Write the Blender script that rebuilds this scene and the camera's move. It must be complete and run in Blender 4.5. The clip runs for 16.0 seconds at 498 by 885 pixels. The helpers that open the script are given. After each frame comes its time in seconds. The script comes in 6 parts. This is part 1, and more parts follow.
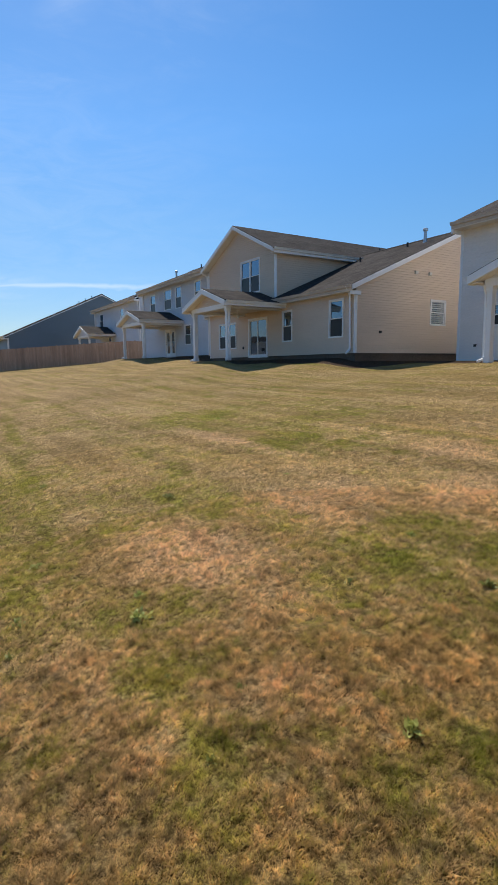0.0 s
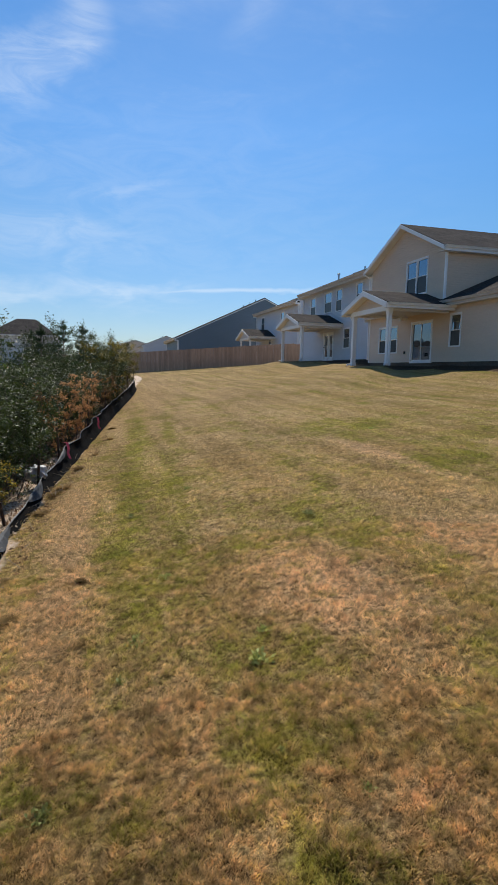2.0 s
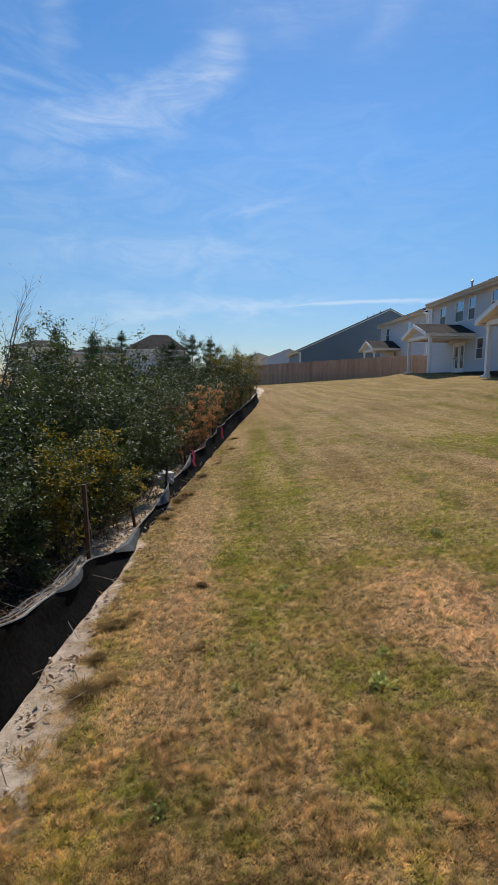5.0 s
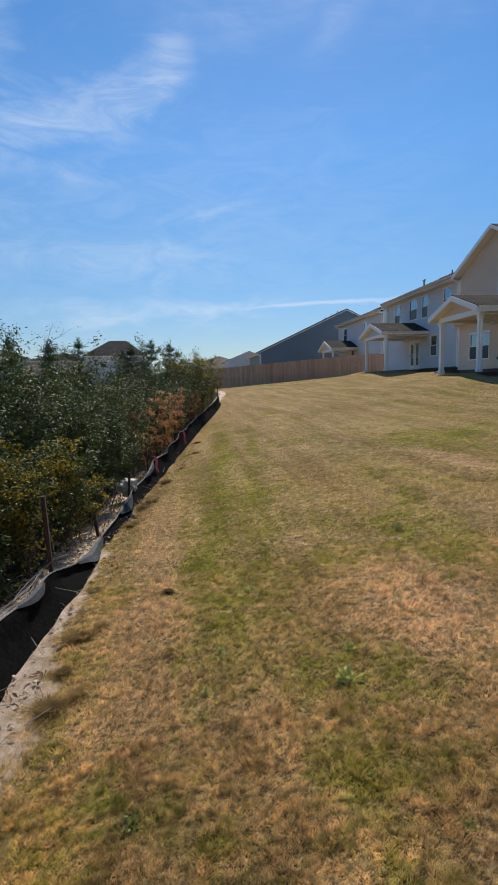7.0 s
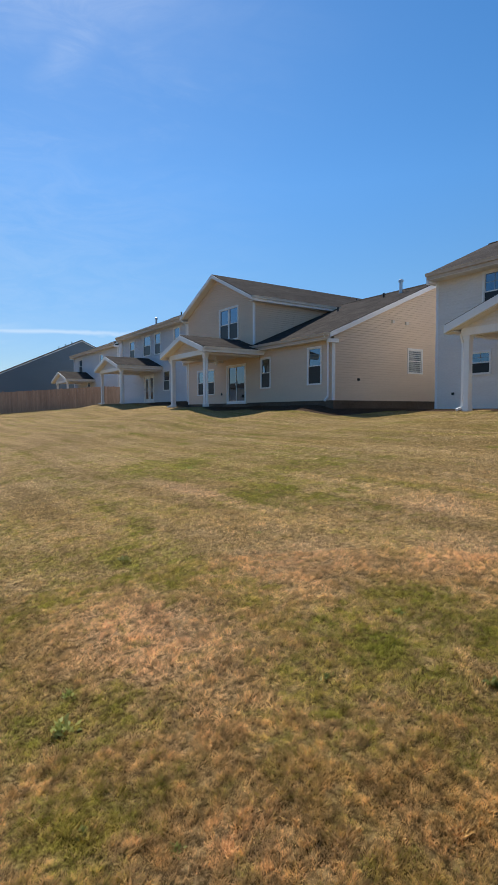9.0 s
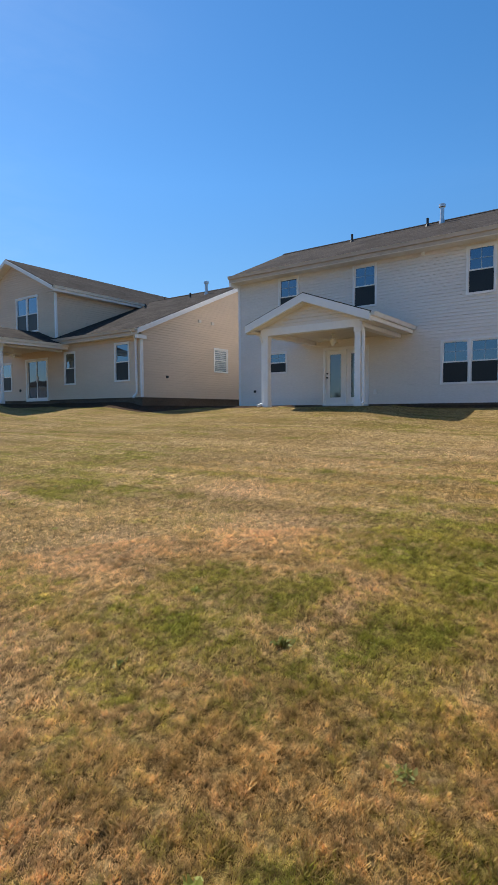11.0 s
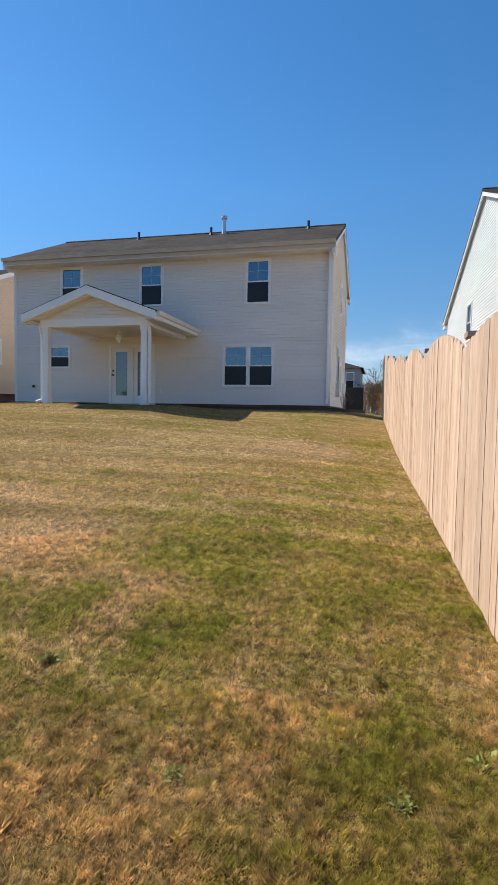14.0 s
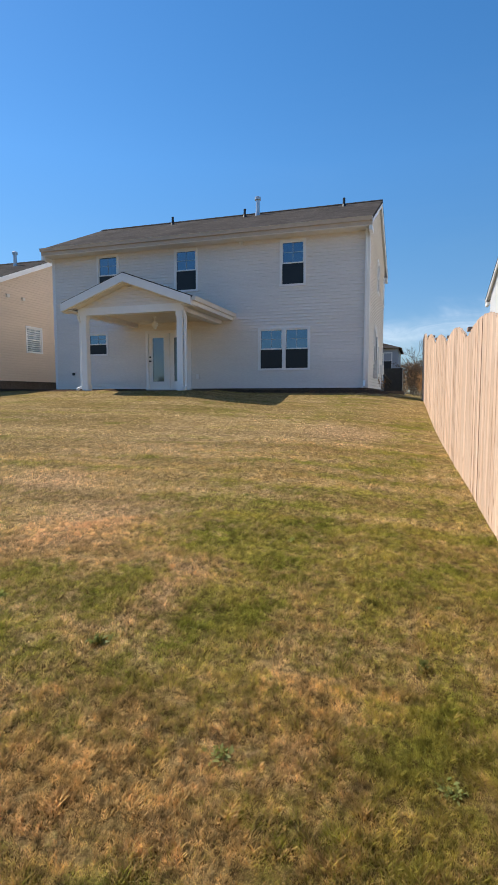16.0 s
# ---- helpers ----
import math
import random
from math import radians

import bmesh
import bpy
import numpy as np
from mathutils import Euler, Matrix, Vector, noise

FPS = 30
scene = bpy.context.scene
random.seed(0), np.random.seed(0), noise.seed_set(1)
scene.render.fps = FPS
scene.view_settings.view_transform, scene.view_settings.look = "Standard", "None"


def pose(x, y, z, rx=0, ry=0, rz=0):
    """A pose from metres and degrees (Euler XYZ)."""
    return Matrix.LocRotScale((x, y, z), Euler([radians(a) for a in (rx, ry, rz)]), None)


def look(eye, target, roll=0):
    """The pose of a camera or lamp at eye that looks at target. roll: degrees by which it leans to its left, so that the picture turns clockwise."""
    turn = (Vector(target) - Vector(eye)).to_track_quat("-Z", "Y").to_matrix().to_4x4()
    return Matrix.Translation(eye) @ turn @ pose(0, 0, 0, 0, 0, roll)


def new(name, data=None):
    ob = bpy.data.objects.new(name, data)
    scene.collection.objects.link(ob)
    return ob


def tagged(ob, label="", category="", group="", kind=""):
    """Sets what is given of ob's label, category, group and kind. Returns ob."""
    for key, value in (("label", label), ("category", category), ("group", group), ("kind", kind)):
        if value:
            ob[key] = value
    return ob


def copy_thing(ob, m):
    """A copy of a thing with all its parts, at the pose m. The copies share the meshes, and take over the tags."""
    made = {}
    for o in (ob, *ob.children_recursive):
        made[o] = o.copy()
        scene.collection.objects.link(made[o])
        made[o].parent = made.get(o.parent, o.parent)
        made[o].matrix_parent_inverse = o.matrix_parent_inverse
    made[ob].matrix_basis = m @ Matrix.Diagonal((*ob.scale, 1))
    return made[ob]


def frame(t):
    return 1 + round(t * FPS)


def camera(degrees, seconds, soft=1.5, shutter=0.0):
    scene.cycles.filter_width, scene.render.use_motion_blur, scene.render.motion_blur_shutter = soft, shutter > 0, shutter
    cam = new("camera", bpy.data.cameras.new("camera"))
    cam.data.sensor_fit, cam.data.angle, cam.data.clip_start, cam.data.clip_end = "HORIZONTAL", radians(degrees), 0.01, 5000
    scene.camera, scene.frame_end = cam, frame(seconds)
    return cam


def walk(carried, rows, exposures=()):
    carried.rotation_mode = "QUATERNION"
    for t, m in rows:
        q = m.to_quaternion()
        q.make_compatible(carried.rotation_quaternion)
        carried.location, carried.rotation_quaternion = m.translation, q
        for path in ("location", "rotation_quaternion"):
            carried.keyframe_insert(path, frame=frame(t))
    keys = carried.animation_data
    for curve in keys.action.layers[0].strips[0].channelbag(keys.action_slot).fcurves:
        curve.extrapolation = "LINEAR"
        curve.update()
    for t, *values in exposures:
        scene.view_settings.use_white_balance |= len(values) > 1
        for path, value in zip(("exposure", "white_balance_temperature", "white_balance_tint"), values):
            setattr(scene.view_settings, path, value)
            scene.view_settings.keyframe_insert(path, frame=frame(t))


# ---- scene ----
cam = camera(49.9, 16.0)
PATH = [
    (0, (-0.092, -0.075, 1.609), (0.956, 1.605, 1.328), -0.6),
    (0.5, (-0.101, 0.0, 1.618), (0.834, 1.746, 1.336), 0.3),
    (1, (-0.064, 0.096, 1.613), (0.795, 1.878, 1.316), 0.5),
    (1.5, (0.083, 0.247, 1.619), (0.831, 2.078, 1.318), 0.6),
    (2, (0.184, 0.361, 1.638), (0.718, 2.27, 1.367), 0.9),
    (2.5, (0.202, 0.412, 1.64), (0.556, 2.365, 1.393), 0.9),
    (3, (0.193, 0.407, 1.634), (0.416, 2.381, 1.404), 1.2),
    (3.5, (0.171, 0.397, 1.631), (0.322, 2.379, 1.407), 1.5),
    (4, (0.169, 0.404, 1.624), (0.277, 2.388, 1.398), 1.4),
    (6.5, (0.177, 0.407, 1.616), (0.313, 2.388, 1.376), -0.5),
    (7, (0.196, 0.393, 1.621), (0.426, 2.368, 1.399), -1.0),
    (7.5, (0.235, 0.387, 1.623), (0.68, 2.326, 1.421), -1.5),
    (8, (0.27, 0.376, 1.634), (0.962, 2.245, 1.458), -1.2),
    (8.5, (0.31, 0.363, 1.637), (1.247, 2.125, 1.496), -0.5),
    (9, (0.328, 0.339, 1.63), (1.447, 1.993, 1.518), -0.2),
    (9.2, (0.344, 0.338, 1.625), (1.519, 1.953, 1.514), -0.2),
    (11.5, (0.495, 0.297, 1.474), (2.21, 1.322, 1.372), -0.3),
    (12, (0.508, 0.277, 1.483), (2.307, 1.146, 1.4), -0.3),
    (12.5, (0.525, 0.26, 1.522), (2.383, 0.997, 1.452), -0.4),
    (13, (0.505, 0.253, 1.509), (2.406, 0.87, 1.44), -0.1),
    (13.5, (0.542, 0.266, 1.499), (2.469, 0.794, 1.413), 0.4),
    (14, (0.562, 0.273, 1.486), (2.502, 0.746, 1.373), 1.0),
    (14.5, (0.587, 0.265, 1.482), (2.533, 0.703, 1.336), 1.1),
    (15, (0.605, 0.288, 1.464), (2.551, 0.724, 1.304), 0.8),
    (15.5, (0.593, 0.295, 1.491), (2.522, 0.792, 1.318), 0.5),
    (16, (0.565, 0.298, 1.495), (2.465, 0.9, 1.32), -0.1),
]
walk(cam, [(t, look(eye, target, roll)) for t, eye, target, roll in PATH],
     exposures=[(0.0, 0.02), (3.5, -0.16), (7.0, -0.16), (9.0, -0.05), (12.0, 0.19), (16.0, 0.17)])


# ---- light ----
SUN_AZ, SUN_EL = radians(14.0), radians(50.0)      # azimuth from +y towards +x
sun_way = Vector((math.sin(SUN_AZ) * math.cos(SUN_EL), math.cos(SUN_AZ) * math.cos(SUN_EL), math.sin(SUN_EL)))
sun_data = bpy.data.lights.new("sun", "SUN")
sun_data.energy, sun_data.angle, sun_data.color = 5.0, radians(0.55), (1.0, 0.94, 0.85)
sun = new("sun", sun_data)
sun.matrix_world = look(sun_way * 60, (0, 0, 0))

world = bpy.data.worlds.new("sky")
scene.world = world
world.use_nodes = True
wn, wl = world.node_tree.nodes, world.node_tree.links
wn.clear()
sky = wn.new("ShaderNodeTexSky")
sky.sky_type, sky.sun_disc = "NISHITA", False
sky.sun_elevation, sky.sun_rotation = SUN_EL, SUN_AZ
sky.air_density, sky.dust_density, sky.ozone_density = 1.0, 0.12, 3.2
coord = wn.new("ShaderNodeTexCoord")
stretch = wn.new("ShaderNodeMapping")
stretch.inputs["Scale"].default_value = (2.2, 1.3, 7.5)
stretch.inputs["Rotation"].default_value = (0.25, 0.1, 0.3)
wisps = wn.new("ShaderNodeTexNoise")
wisps.inputs["Scale"].default_value, wisps.inputs["Detail"].default_value = 1.3, 6.0
wisps.inputs["Roughness"].default_value, wisps.inputs["Distortion"].default_value = 0.62, 0.9
wisp_ramp = wn.new("ShaderNodeMapRange")
wisp_ramp.inputs["From Min"].default_value, wisp_ramp.inputs["From Max"].default_value = 0.44, 0.85
wisp_ramp.inputs["To Max"].default_value = 0.34
banks = wn.new("ShaderNodeTexNoise")
banks.inputs["Scale"].default_value, banks.inputs["Detail"].default_value = 1.1, 2.0
bank_ramp = wn.new("ShaderNodeMapRange")
bank_ramp.inputs["From Min"].default_value, bank_ramp.inputs["From Max"].default_value = 0.42, 0.66
veil = wn.new("ShaderNodeMath")
veil.operation = "MULTIPLY"
cloud_mix = wn.new("ShaderNodeMix")
cloud_mix.data_type = "RGBA"
cloud_mix.inputs[7].default_value = (6.5, 7.1, 7.8, 1)
tone = wn.new("ShaderNodeHueSaturation")
tone.inputs["Saturation"].default_value = 1.28
tone.inputs["Hue"].default_value = 0.4995
back = wn.new("ShaderNodeBackground")
back.inputs["Strength"].default_value = 0.14
sky_out = wn.new("ShaderNodeOutputWorld")
wl.new(coord.outputs["Generated"], stretch.inputs["Vector"])
wl.new(stretch.outputs["Vector"], wisps.inputs["Vector"])
wl.new(coord.outputs["Generated"], banks.inputs["Vector"])
wl.new(wisps.outputs["Fac"], wisp_ramp.inputs["Value"])
wl.new(banks.outputs["Fac"], bank_ramp.inputs["Value"])
wl.new(wisp_ramp.outputs["Result"], veil.inputs[0])
wl.new(bank_ramp.outputs["Result"], veil.inputs[1])
split = wn.new("ShaderNodeSeparateXYZ")
side = wn.new("ShaderNodeMapRange")
side.inputs["From Min"].default_value, side.inputs["From Max"].default_value = 0.62, -0.05
side.inputs["To Min"].default_value = 0.06
thin = wn.new("ShaderNodeMath")
thin.operation = "MULTIPLY"
wl.new(coord.outputs["Generated"], split.inputs[0])
wl.new(split.outputs["X"], side.inputs["Value"])
wl.new(veil.outputs["Value"], thin.inputs[0])
wl.new(side.outputs["Result"], thin.inputs[1])
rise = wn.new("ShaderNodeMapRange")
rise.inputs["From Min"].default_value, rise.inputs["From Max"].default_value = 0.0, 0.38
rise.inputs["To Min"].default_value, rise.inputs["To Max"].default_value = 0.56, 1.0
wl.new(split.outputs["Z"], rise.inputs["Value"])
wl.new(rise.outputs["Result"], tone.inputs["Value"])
wl.new(sky.outputs["Color"], tone.inputs["Color"])
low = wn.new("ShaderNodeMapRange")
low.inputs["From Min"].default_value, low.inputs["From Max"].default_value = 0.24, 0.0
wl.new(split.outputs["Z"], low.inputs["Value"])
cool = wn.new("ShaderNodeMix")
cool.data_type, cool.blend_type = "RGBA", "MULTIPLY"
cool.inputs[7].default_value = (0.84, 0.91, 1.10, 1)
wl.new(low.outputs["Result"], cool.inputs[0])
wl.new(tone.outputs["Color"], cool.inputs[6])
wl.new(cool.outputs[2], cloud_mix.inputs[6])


# wisps of high cloud, each a stroke between two bearings
def sky_math(operation, a, b, c=0.0):
    k = wn.new("ShaderNodeMath")
    k.operation = operation
    for i, v in enumerate((a, b, c)):
        if isinstance(v, float):
            k.inputs[i].default_value = v
        else:
            wl.new(v, k.inputs[i])
    return k.outputs[0]


def sky_ramp(v, lo, hi, top=1.0):
    k = wn.new("ShaderNodeMapRange")
    k.interpolation_type = "SMOOTHSTEP"
    k.inputs["From Min"].default_value, k.inputs["From Max"].default_value, k.inputs["To Max"].default_value = lo, hi, top
    wl.new(v, k.inputs["Value"])
    return k.outputs["Result"]


def sky_noise(scale, detail, size, rough=0.6, warp=0.6):
    mp, k = wn.new("ShaderNodeMapping"), wn.new("ShaderNodeTexNoise")
    mp.inputs["Scale"].default_value = size
    k.inputs["Scale"].default_value, k.inputs["Detail"].default_value = scale, detail
    k.inputs["Roughness"].default_value, k.inputs["Distortion"].default_value = rough, warp
    wl.new(coord.outputs["Generated"], mp.inputs["Vector"])
    wl.new(mp.outputs["Vector"], k.inputs["Vector"])
    return k.outputs["Fac"]


bearing = sky_math("MULTIPLY", sky_math("ARCTAN2", split.outputs["X"], split.outputs["Y"]), 57.296)
height = sky_math("MULTIPLY", sky_math("ARCSINE", split.outputs["Z"], 0.0), 57.296)
drift = sky_noise(5.0, 4.0, (1.0, 1.0, 2.2))
drift_across = sky_noise(4.0, 3.0, (1.3, 1.0, 1.8), 0.5, 0.2)
fibre = sky_ramp(sky_noise(6.0, 7.0, (1.2, 1.2, 4.0), 0.66, 1.2), 0.32, 0.68)


def wisp(b0, h0, b1, h1, wide, top):
    """A soft stroke from one bearing and height to another, in degrees."""
    n = math.hypot(b1 - b0, h1 - h0)
    cb, ch = (b1 - b0) / n, (h1 - h0) / n
    db, dh = sky_math("SUBTRACT", bearing, float(b0)), sky_math("SUBTRACT", height, float(h0))
    db = sky_math("MULTIPLY_ADD", sky_math("SUBTRACT", drift_across, 0.5), 9.0 * min(1.0, wide / 2), db)
    dh = sky_math("MULTIPLY_ADD", sky_math("SUBTRACT", drift, 0.5), 7.0 * min(1.0, wide / 2), dh)
    u = sky_math("MULTIPLY_ADD", db, cb / n, sky_math("MULTIPLY", dh, ch / n))
    v = sky_math("ABSOLUTE", sky_math("MULTIPLY_ADD", db, -ch, sky_math("MULTIPLY", dh, cb)), 0.0)
    core = sky_ramp(v, float(wide), 0.0)
    body = sky_math("MULTIPLY", sky_math("MULTIPLY", core, core), sky_ramp(u, -0.2, 0.5, top))
    return sky_math("MULTIPLY", body, sky_ramp(u, 1.25, 0.65))


WISPS = ((-26, 21.5, -4, 25.0, 4.6, 0.36), (-10, 22.5, 2.0, 31.5, 4.0, 0.36), (-18, 27, -14, 36, 4.0, 0.24), (-23, 19.0, -6, 19.8, 4.2, 0.28),
         (-8, 15.0, 10, 19.0, 2.6, 0.22), (-18, 6.6, 11, 8.2, 2.8, 0.36), (-4, 7.5, 1, 12.0, 2.8, 0.24), (-26, 11.0, 8, 13.2, 5.0, 0.26),
         (12, 28, 20, 35, 4.5, 0.13), (-8, 37, 26, 37, 9.0, 0.22), (-50, 16, 26, 16, 24.0, 0.13), (76, 5.5, 104, 7.5, 4.0, 0.40))
veiled = thin.outputs["Value"]
for stroke in WISPS:
    veiled = sky_math("MAXIMUM", veiled, wisp(*stroke))
veiled = sky_math("MULTIPLY", veiled, sky_math("MULTIPLY_ADD", fibre, 0.75, 0.38))
veiled = sky_math("MAXIMUM", veiled, wisp(1, 7.6, 24, 8.2, 0.55, 0.42))
wl.new(veiled, cloud_mix.inputs[0])
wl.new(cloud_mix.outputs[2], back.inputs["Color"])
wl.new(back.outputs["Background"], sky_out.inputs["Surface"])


# ---- materials ----
def rgba(c):
    return (c[0], c[1], c[2], 1.0)


def material(name, dark, light, rough=0.7, metal=0.0, big=0.6, fine=14.0, stretch=(1, 1, 1), bump=0.0, bump_size=60.0,
             per_piece=0.0, spec=0.5, detail=5.0):
    """Two scales of noise between two colours, with grain relief and, if wanted, a shift of tone from piece to piece."""
    m = bpy.data.materials.new(name)
    m.use_nodes = True
    n, l = m.node_tree.nodes, m.node_tree.links
    b = n["Principled BSDF"]
    b.inputs["Roughness"].default_value, b.inputs["Metallic"].default_value = rough, metal
    b.inputs["Specular IOR Level"].default_value = spec
    geo = n.new("ShaderNodeNewGeometry")
    mp = n.new("ShaderNodeMapping")
    mp.inputs["Scale"].default_value = stretch
    l.new(geo.outputs["Position"], mp.inputs["Vector"])
    a, c = n.new("ShaderNodeTexNoise"), n.new("ShaderNodeTexNoise")
    a.inputs["Scale"].default_value, a.inputs["Detail"].default_value = big, 3.0
    c.inputs["Scale"].default_value, c.inputs["Detail"].default_value = fine, detail
    for k in (a, c):
        l.new(mp.outputs["Vector"], k.inputs["Vector"])
    add = n.new("ShaderNodeMath")
    add.operation = "ADD"
    l.new(a.outputs["Fac"], add.inputs[0])
    l.new(c.outputs["Fac"], add.inputs[1])
    fit_range = n.new("ShaderNodeMapRange")
    fit_range.inputs["From Min"].default_value, fit_range.inputs["From Max"].default_value = 0.7, 1.3
    l.new(add.outputs["Value"], fit_range.inputs["Value"])
    mix = n.new("ShaderNodeMix")
    mix.data_type = "RGBA"
    mix.inputs[6].default_value, mix.inputs[7].default_value = rgba(dark), rgba(light)
    l.new(fit_range.outputs["Result"], mix.inputs[0])
    colour = mix.outputs[2]
    if per_piece:
        info = n.new("ShaderNodeObjectInfo")
        span = n.new("ShaderNodeMapRange")
        span.inputs["To Min"].default_value, span.inputs["To Max"].default_value = 1 - per_piece, 1 + per_piece
        l.new(info.outputs["Random"], span.inputs["Value"])
        hsv = n.new("ShaderNodeHueSaturation")
        l.new(span.outputs["Result"], hsv.inputs["Value"])
        l.new(colour, hsv.inputs["Color"])
        colour = hsv.outputs["Color"]
    l.new(colour, b.inputs["Base Color"])
    if bump:
        g = n.new("ShaderNodeTexNoise")
        g.inputs["Scale"].default_value, g.inputs["Detail"].default_value = bump_size, 4.0
        l.new(mp.outputs["Vector"], g.inputs["Vector"])
        bp = n.new("ShaderNodeBump")
        bp.inputs["Strength"].default_value, bp.inputs["Distance"].default_value = bump, 0.02
        l.new(g.outputs["Fac"], bp.inputs["Height"])
        l.new(bp.outputs["Normal"], b.inputs["Normal"])
    return m


def shingles(name, dark, light):
    m = material(name, dark, light, rough=0.92, big=0.8, fine=30.0, bump=0.5, bump_size=90.0, spec=0.04)
    n, l = m.node_tree.nodes, m.node_tree.links
    geo = n.new("ShaderNodeNewGeometry")
    tabs = n.new("ShaderNodeTexBrick")
    tabs.inputs["Scale"].default_value = 1.0
    tabs.inputs["Brick Width"].default_value, tabs.inputs["Row Height"].default_value = 0.30, 0.062
    tabs.inputs["Mortar Size"].default_value, tabs.inputs["Bias"].default_value = 0.006, 0.0
    tabs.inputs["Color1"].default_value, tabs.inputs["Color2"].default_value = (0.72, 0.72, 0.72, 1), (1.15, 1.15, 1.15, 1)
    tabs.inputs["Mortar"].default_value = (0.6, 0.6, 0.6, 1)
    swap = n.new("ShaderNodeSeparateXYZ")
    join = n.new("ShaderNodeCombineXYZ")
    plus = n.new("ShaderNodeMath")
    plus.operation = "ADD"
    l.new(geo.outputs["Position"], swap.inputs[0])
    l.new(swap.outputs["X"], plus.inputs[0])
    l.new(swap.outputs["Y"], plus.inputs[1])
    l.new(plus.outputs[0], join.inputs["X"])
    l.new(swap.outputs["Z"], join.inputs["Y"])
    l.new(join.outputs[0], tabs.inputs["Vector"])
    mul = n.new("ShaderNodeMix")
    mul.data_type, mul.blend_type = "RGBA", "MULTIPLY"
    mul.inputs[0].default_value = 1.0
    b = n["Principled BSDF"]
    l.new(b.inputs["Base Color"].links[0].from_socket, mul.inputs[6])
    l.new(tabs.outputs["Color"], mul.inputs[7])
    l.new(mul.outputs[2], b.inputs["Base Color"])
    return m


def siding(name, c):
    return material(name, [k * 0.93 for k in c], [min(k * 1.05, 0.85) for k in c], rough=0.55, big=0.35, fine=9.0,
                    stretch=(1, 1, 4), bump=0.08, bump_size=40.0, spec=0.35)


def turf(name, blades):
    """Dormant lawn: straw and green in patches, with mown bands and clumps; the soil zone shows bare sandy earth."""
    m = bpy.data.materials.new(name)
    m.use_nodes = True
    n, l = m.node_tree.nodes, m.node_tree.links
    b = n["Principled BSDF"]
    b.inputs["Roughness"].default_value, b.inputs["Specular IOR Level"].default_value = 0.9, 0.03
    geo = n.new("ShaderNodeNewGeometry")

    def noise_at(scale, detail, size=(1, 1, 1), turn=0.0, rough=0.55):
        mp = n.new("ShaderNodeMapping")
        mp.inputs["Scale"].default_value = size
        mp.inputs["Rotation"].default_value = (0, 0, turn)
        l.new(geo.outputs["Position"], mp.inputs["Vector"])
        t = n.new("ShaderNodeTexNoise")
        t.inputs["Scale"].default_value, t.inputs["Detail"].default_value = scale, detail
        t.inputs["Roughness"].default_value = rough
        l.new(mp.outputs["Vector"], t.inputs["Vector"])
        return t.outputs["Fac"]

    def ramp(v, lo, hi):
        r = n.new("ShaderNodeMapRange")
        r.inputs["From Min"].default_value, r.inputs["From Max"].default_value = lo, hi
        l.new(v, r.inputs["Value"])
        return r.outputs["Result"]

    def blend(f, x, y):
        k = n.new("ShaderNodeMix")
        k.data_type = "RGBA"
        l.new(f, k.inputs[0])
        for s, v in ((6, x), (7, y)):
            if isinstance(v, tuple):
                k.inputs[s].default_value = rgba(v)
            else:
                l.new(v, k.inputs[s])
        return k.outputs[2]

    def add(x, y, w=1.0):
        k = n.new("ShaderNodeMath")
        k.operation = "MULTIPLY_ADD"
        l.new(y, k.inputs[0])
        k.inputs[1].default_value = w
        l.new(x, k.inputs[2])
        return k.outputs[0]

    lush = n.new("ShaderNodeAttribute")
    lush.attribute_name = "lush"
    rusty = n.new("ShaderNodeAttribute")
    rusty.attribute_name = "rusty"
    split = n.new("ShaderNodeSeparateXYZ")
    l.new(geo.outputs["Position"], split.inputs[0])
    straw = blend(ramp(noise_at(0.8, 4, (1.4, 0.5, 0.2)), 0.38, 0.60), STRAW_A, STRAW_B)
    straw = blend(ramp(noise_at(6.0, 5, (1, 1, 0.3)), 0.40, 0.68), straw, STRAW_C)
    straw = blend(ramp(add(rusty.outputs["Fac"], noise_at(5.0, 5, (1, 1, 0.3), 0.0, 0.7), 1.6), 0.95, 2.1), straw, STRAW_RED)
    green = blend(ramp(noise_at(2.3, 4, (1, 1, 0.2)), 0.35, 0.65), GREEN_A, GREEN_B)
    patches = add(noise_at(0.7, 4, (1, 1, 0.2)), noise_at(0.9, 4, (2.2, 0.12, 0.2), 0.06), 0.7)
    patches = add(patches, noise_at(2.6, 4, (1, 1, 0.3)), 0.7)
    patches = add(patches, noise_at(9.0, 5, (1, 1, 0.3), 0.0, 0.7), 1.15)
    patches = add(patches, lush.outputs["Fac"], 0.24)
    if blades:
        patches = add(patches, geo.outputs["Random Per Island"], 0.30)
    where = ramp(patches, 1.89, 2.25) if blades else ramp(patches, 1.74, 2.10)
    colour = blend(where, straw, green)
    speck = n.new("ShaderNodeMapRange")
    speck.inputs["From Min"].default_value, speck.inputs["From Max"].default_value = 0.36, 0.64
    speck.inputs["To Min"].default_value, speck.inputs["To Max"].default_value = 0.46, 1.46
    l.new(noise_at(19.0, 5, (1, 1, 0.5), 0.0, 0.75), speck.inputs["Value"])
    mottle = n.new("ShaderNodeHueSaturation")
    sweep = n.new("ShaderNodeMapRange")
    sweep.inputs["From Min"].default_value, sweep.inputs["From Max"].default_value = 0.36, 0.64
    sweep.inputs["To Min"].default_value, sweep.inputs["To Max"].default_value = (0.86, 1.20) if blades else (0.78, 1.12)
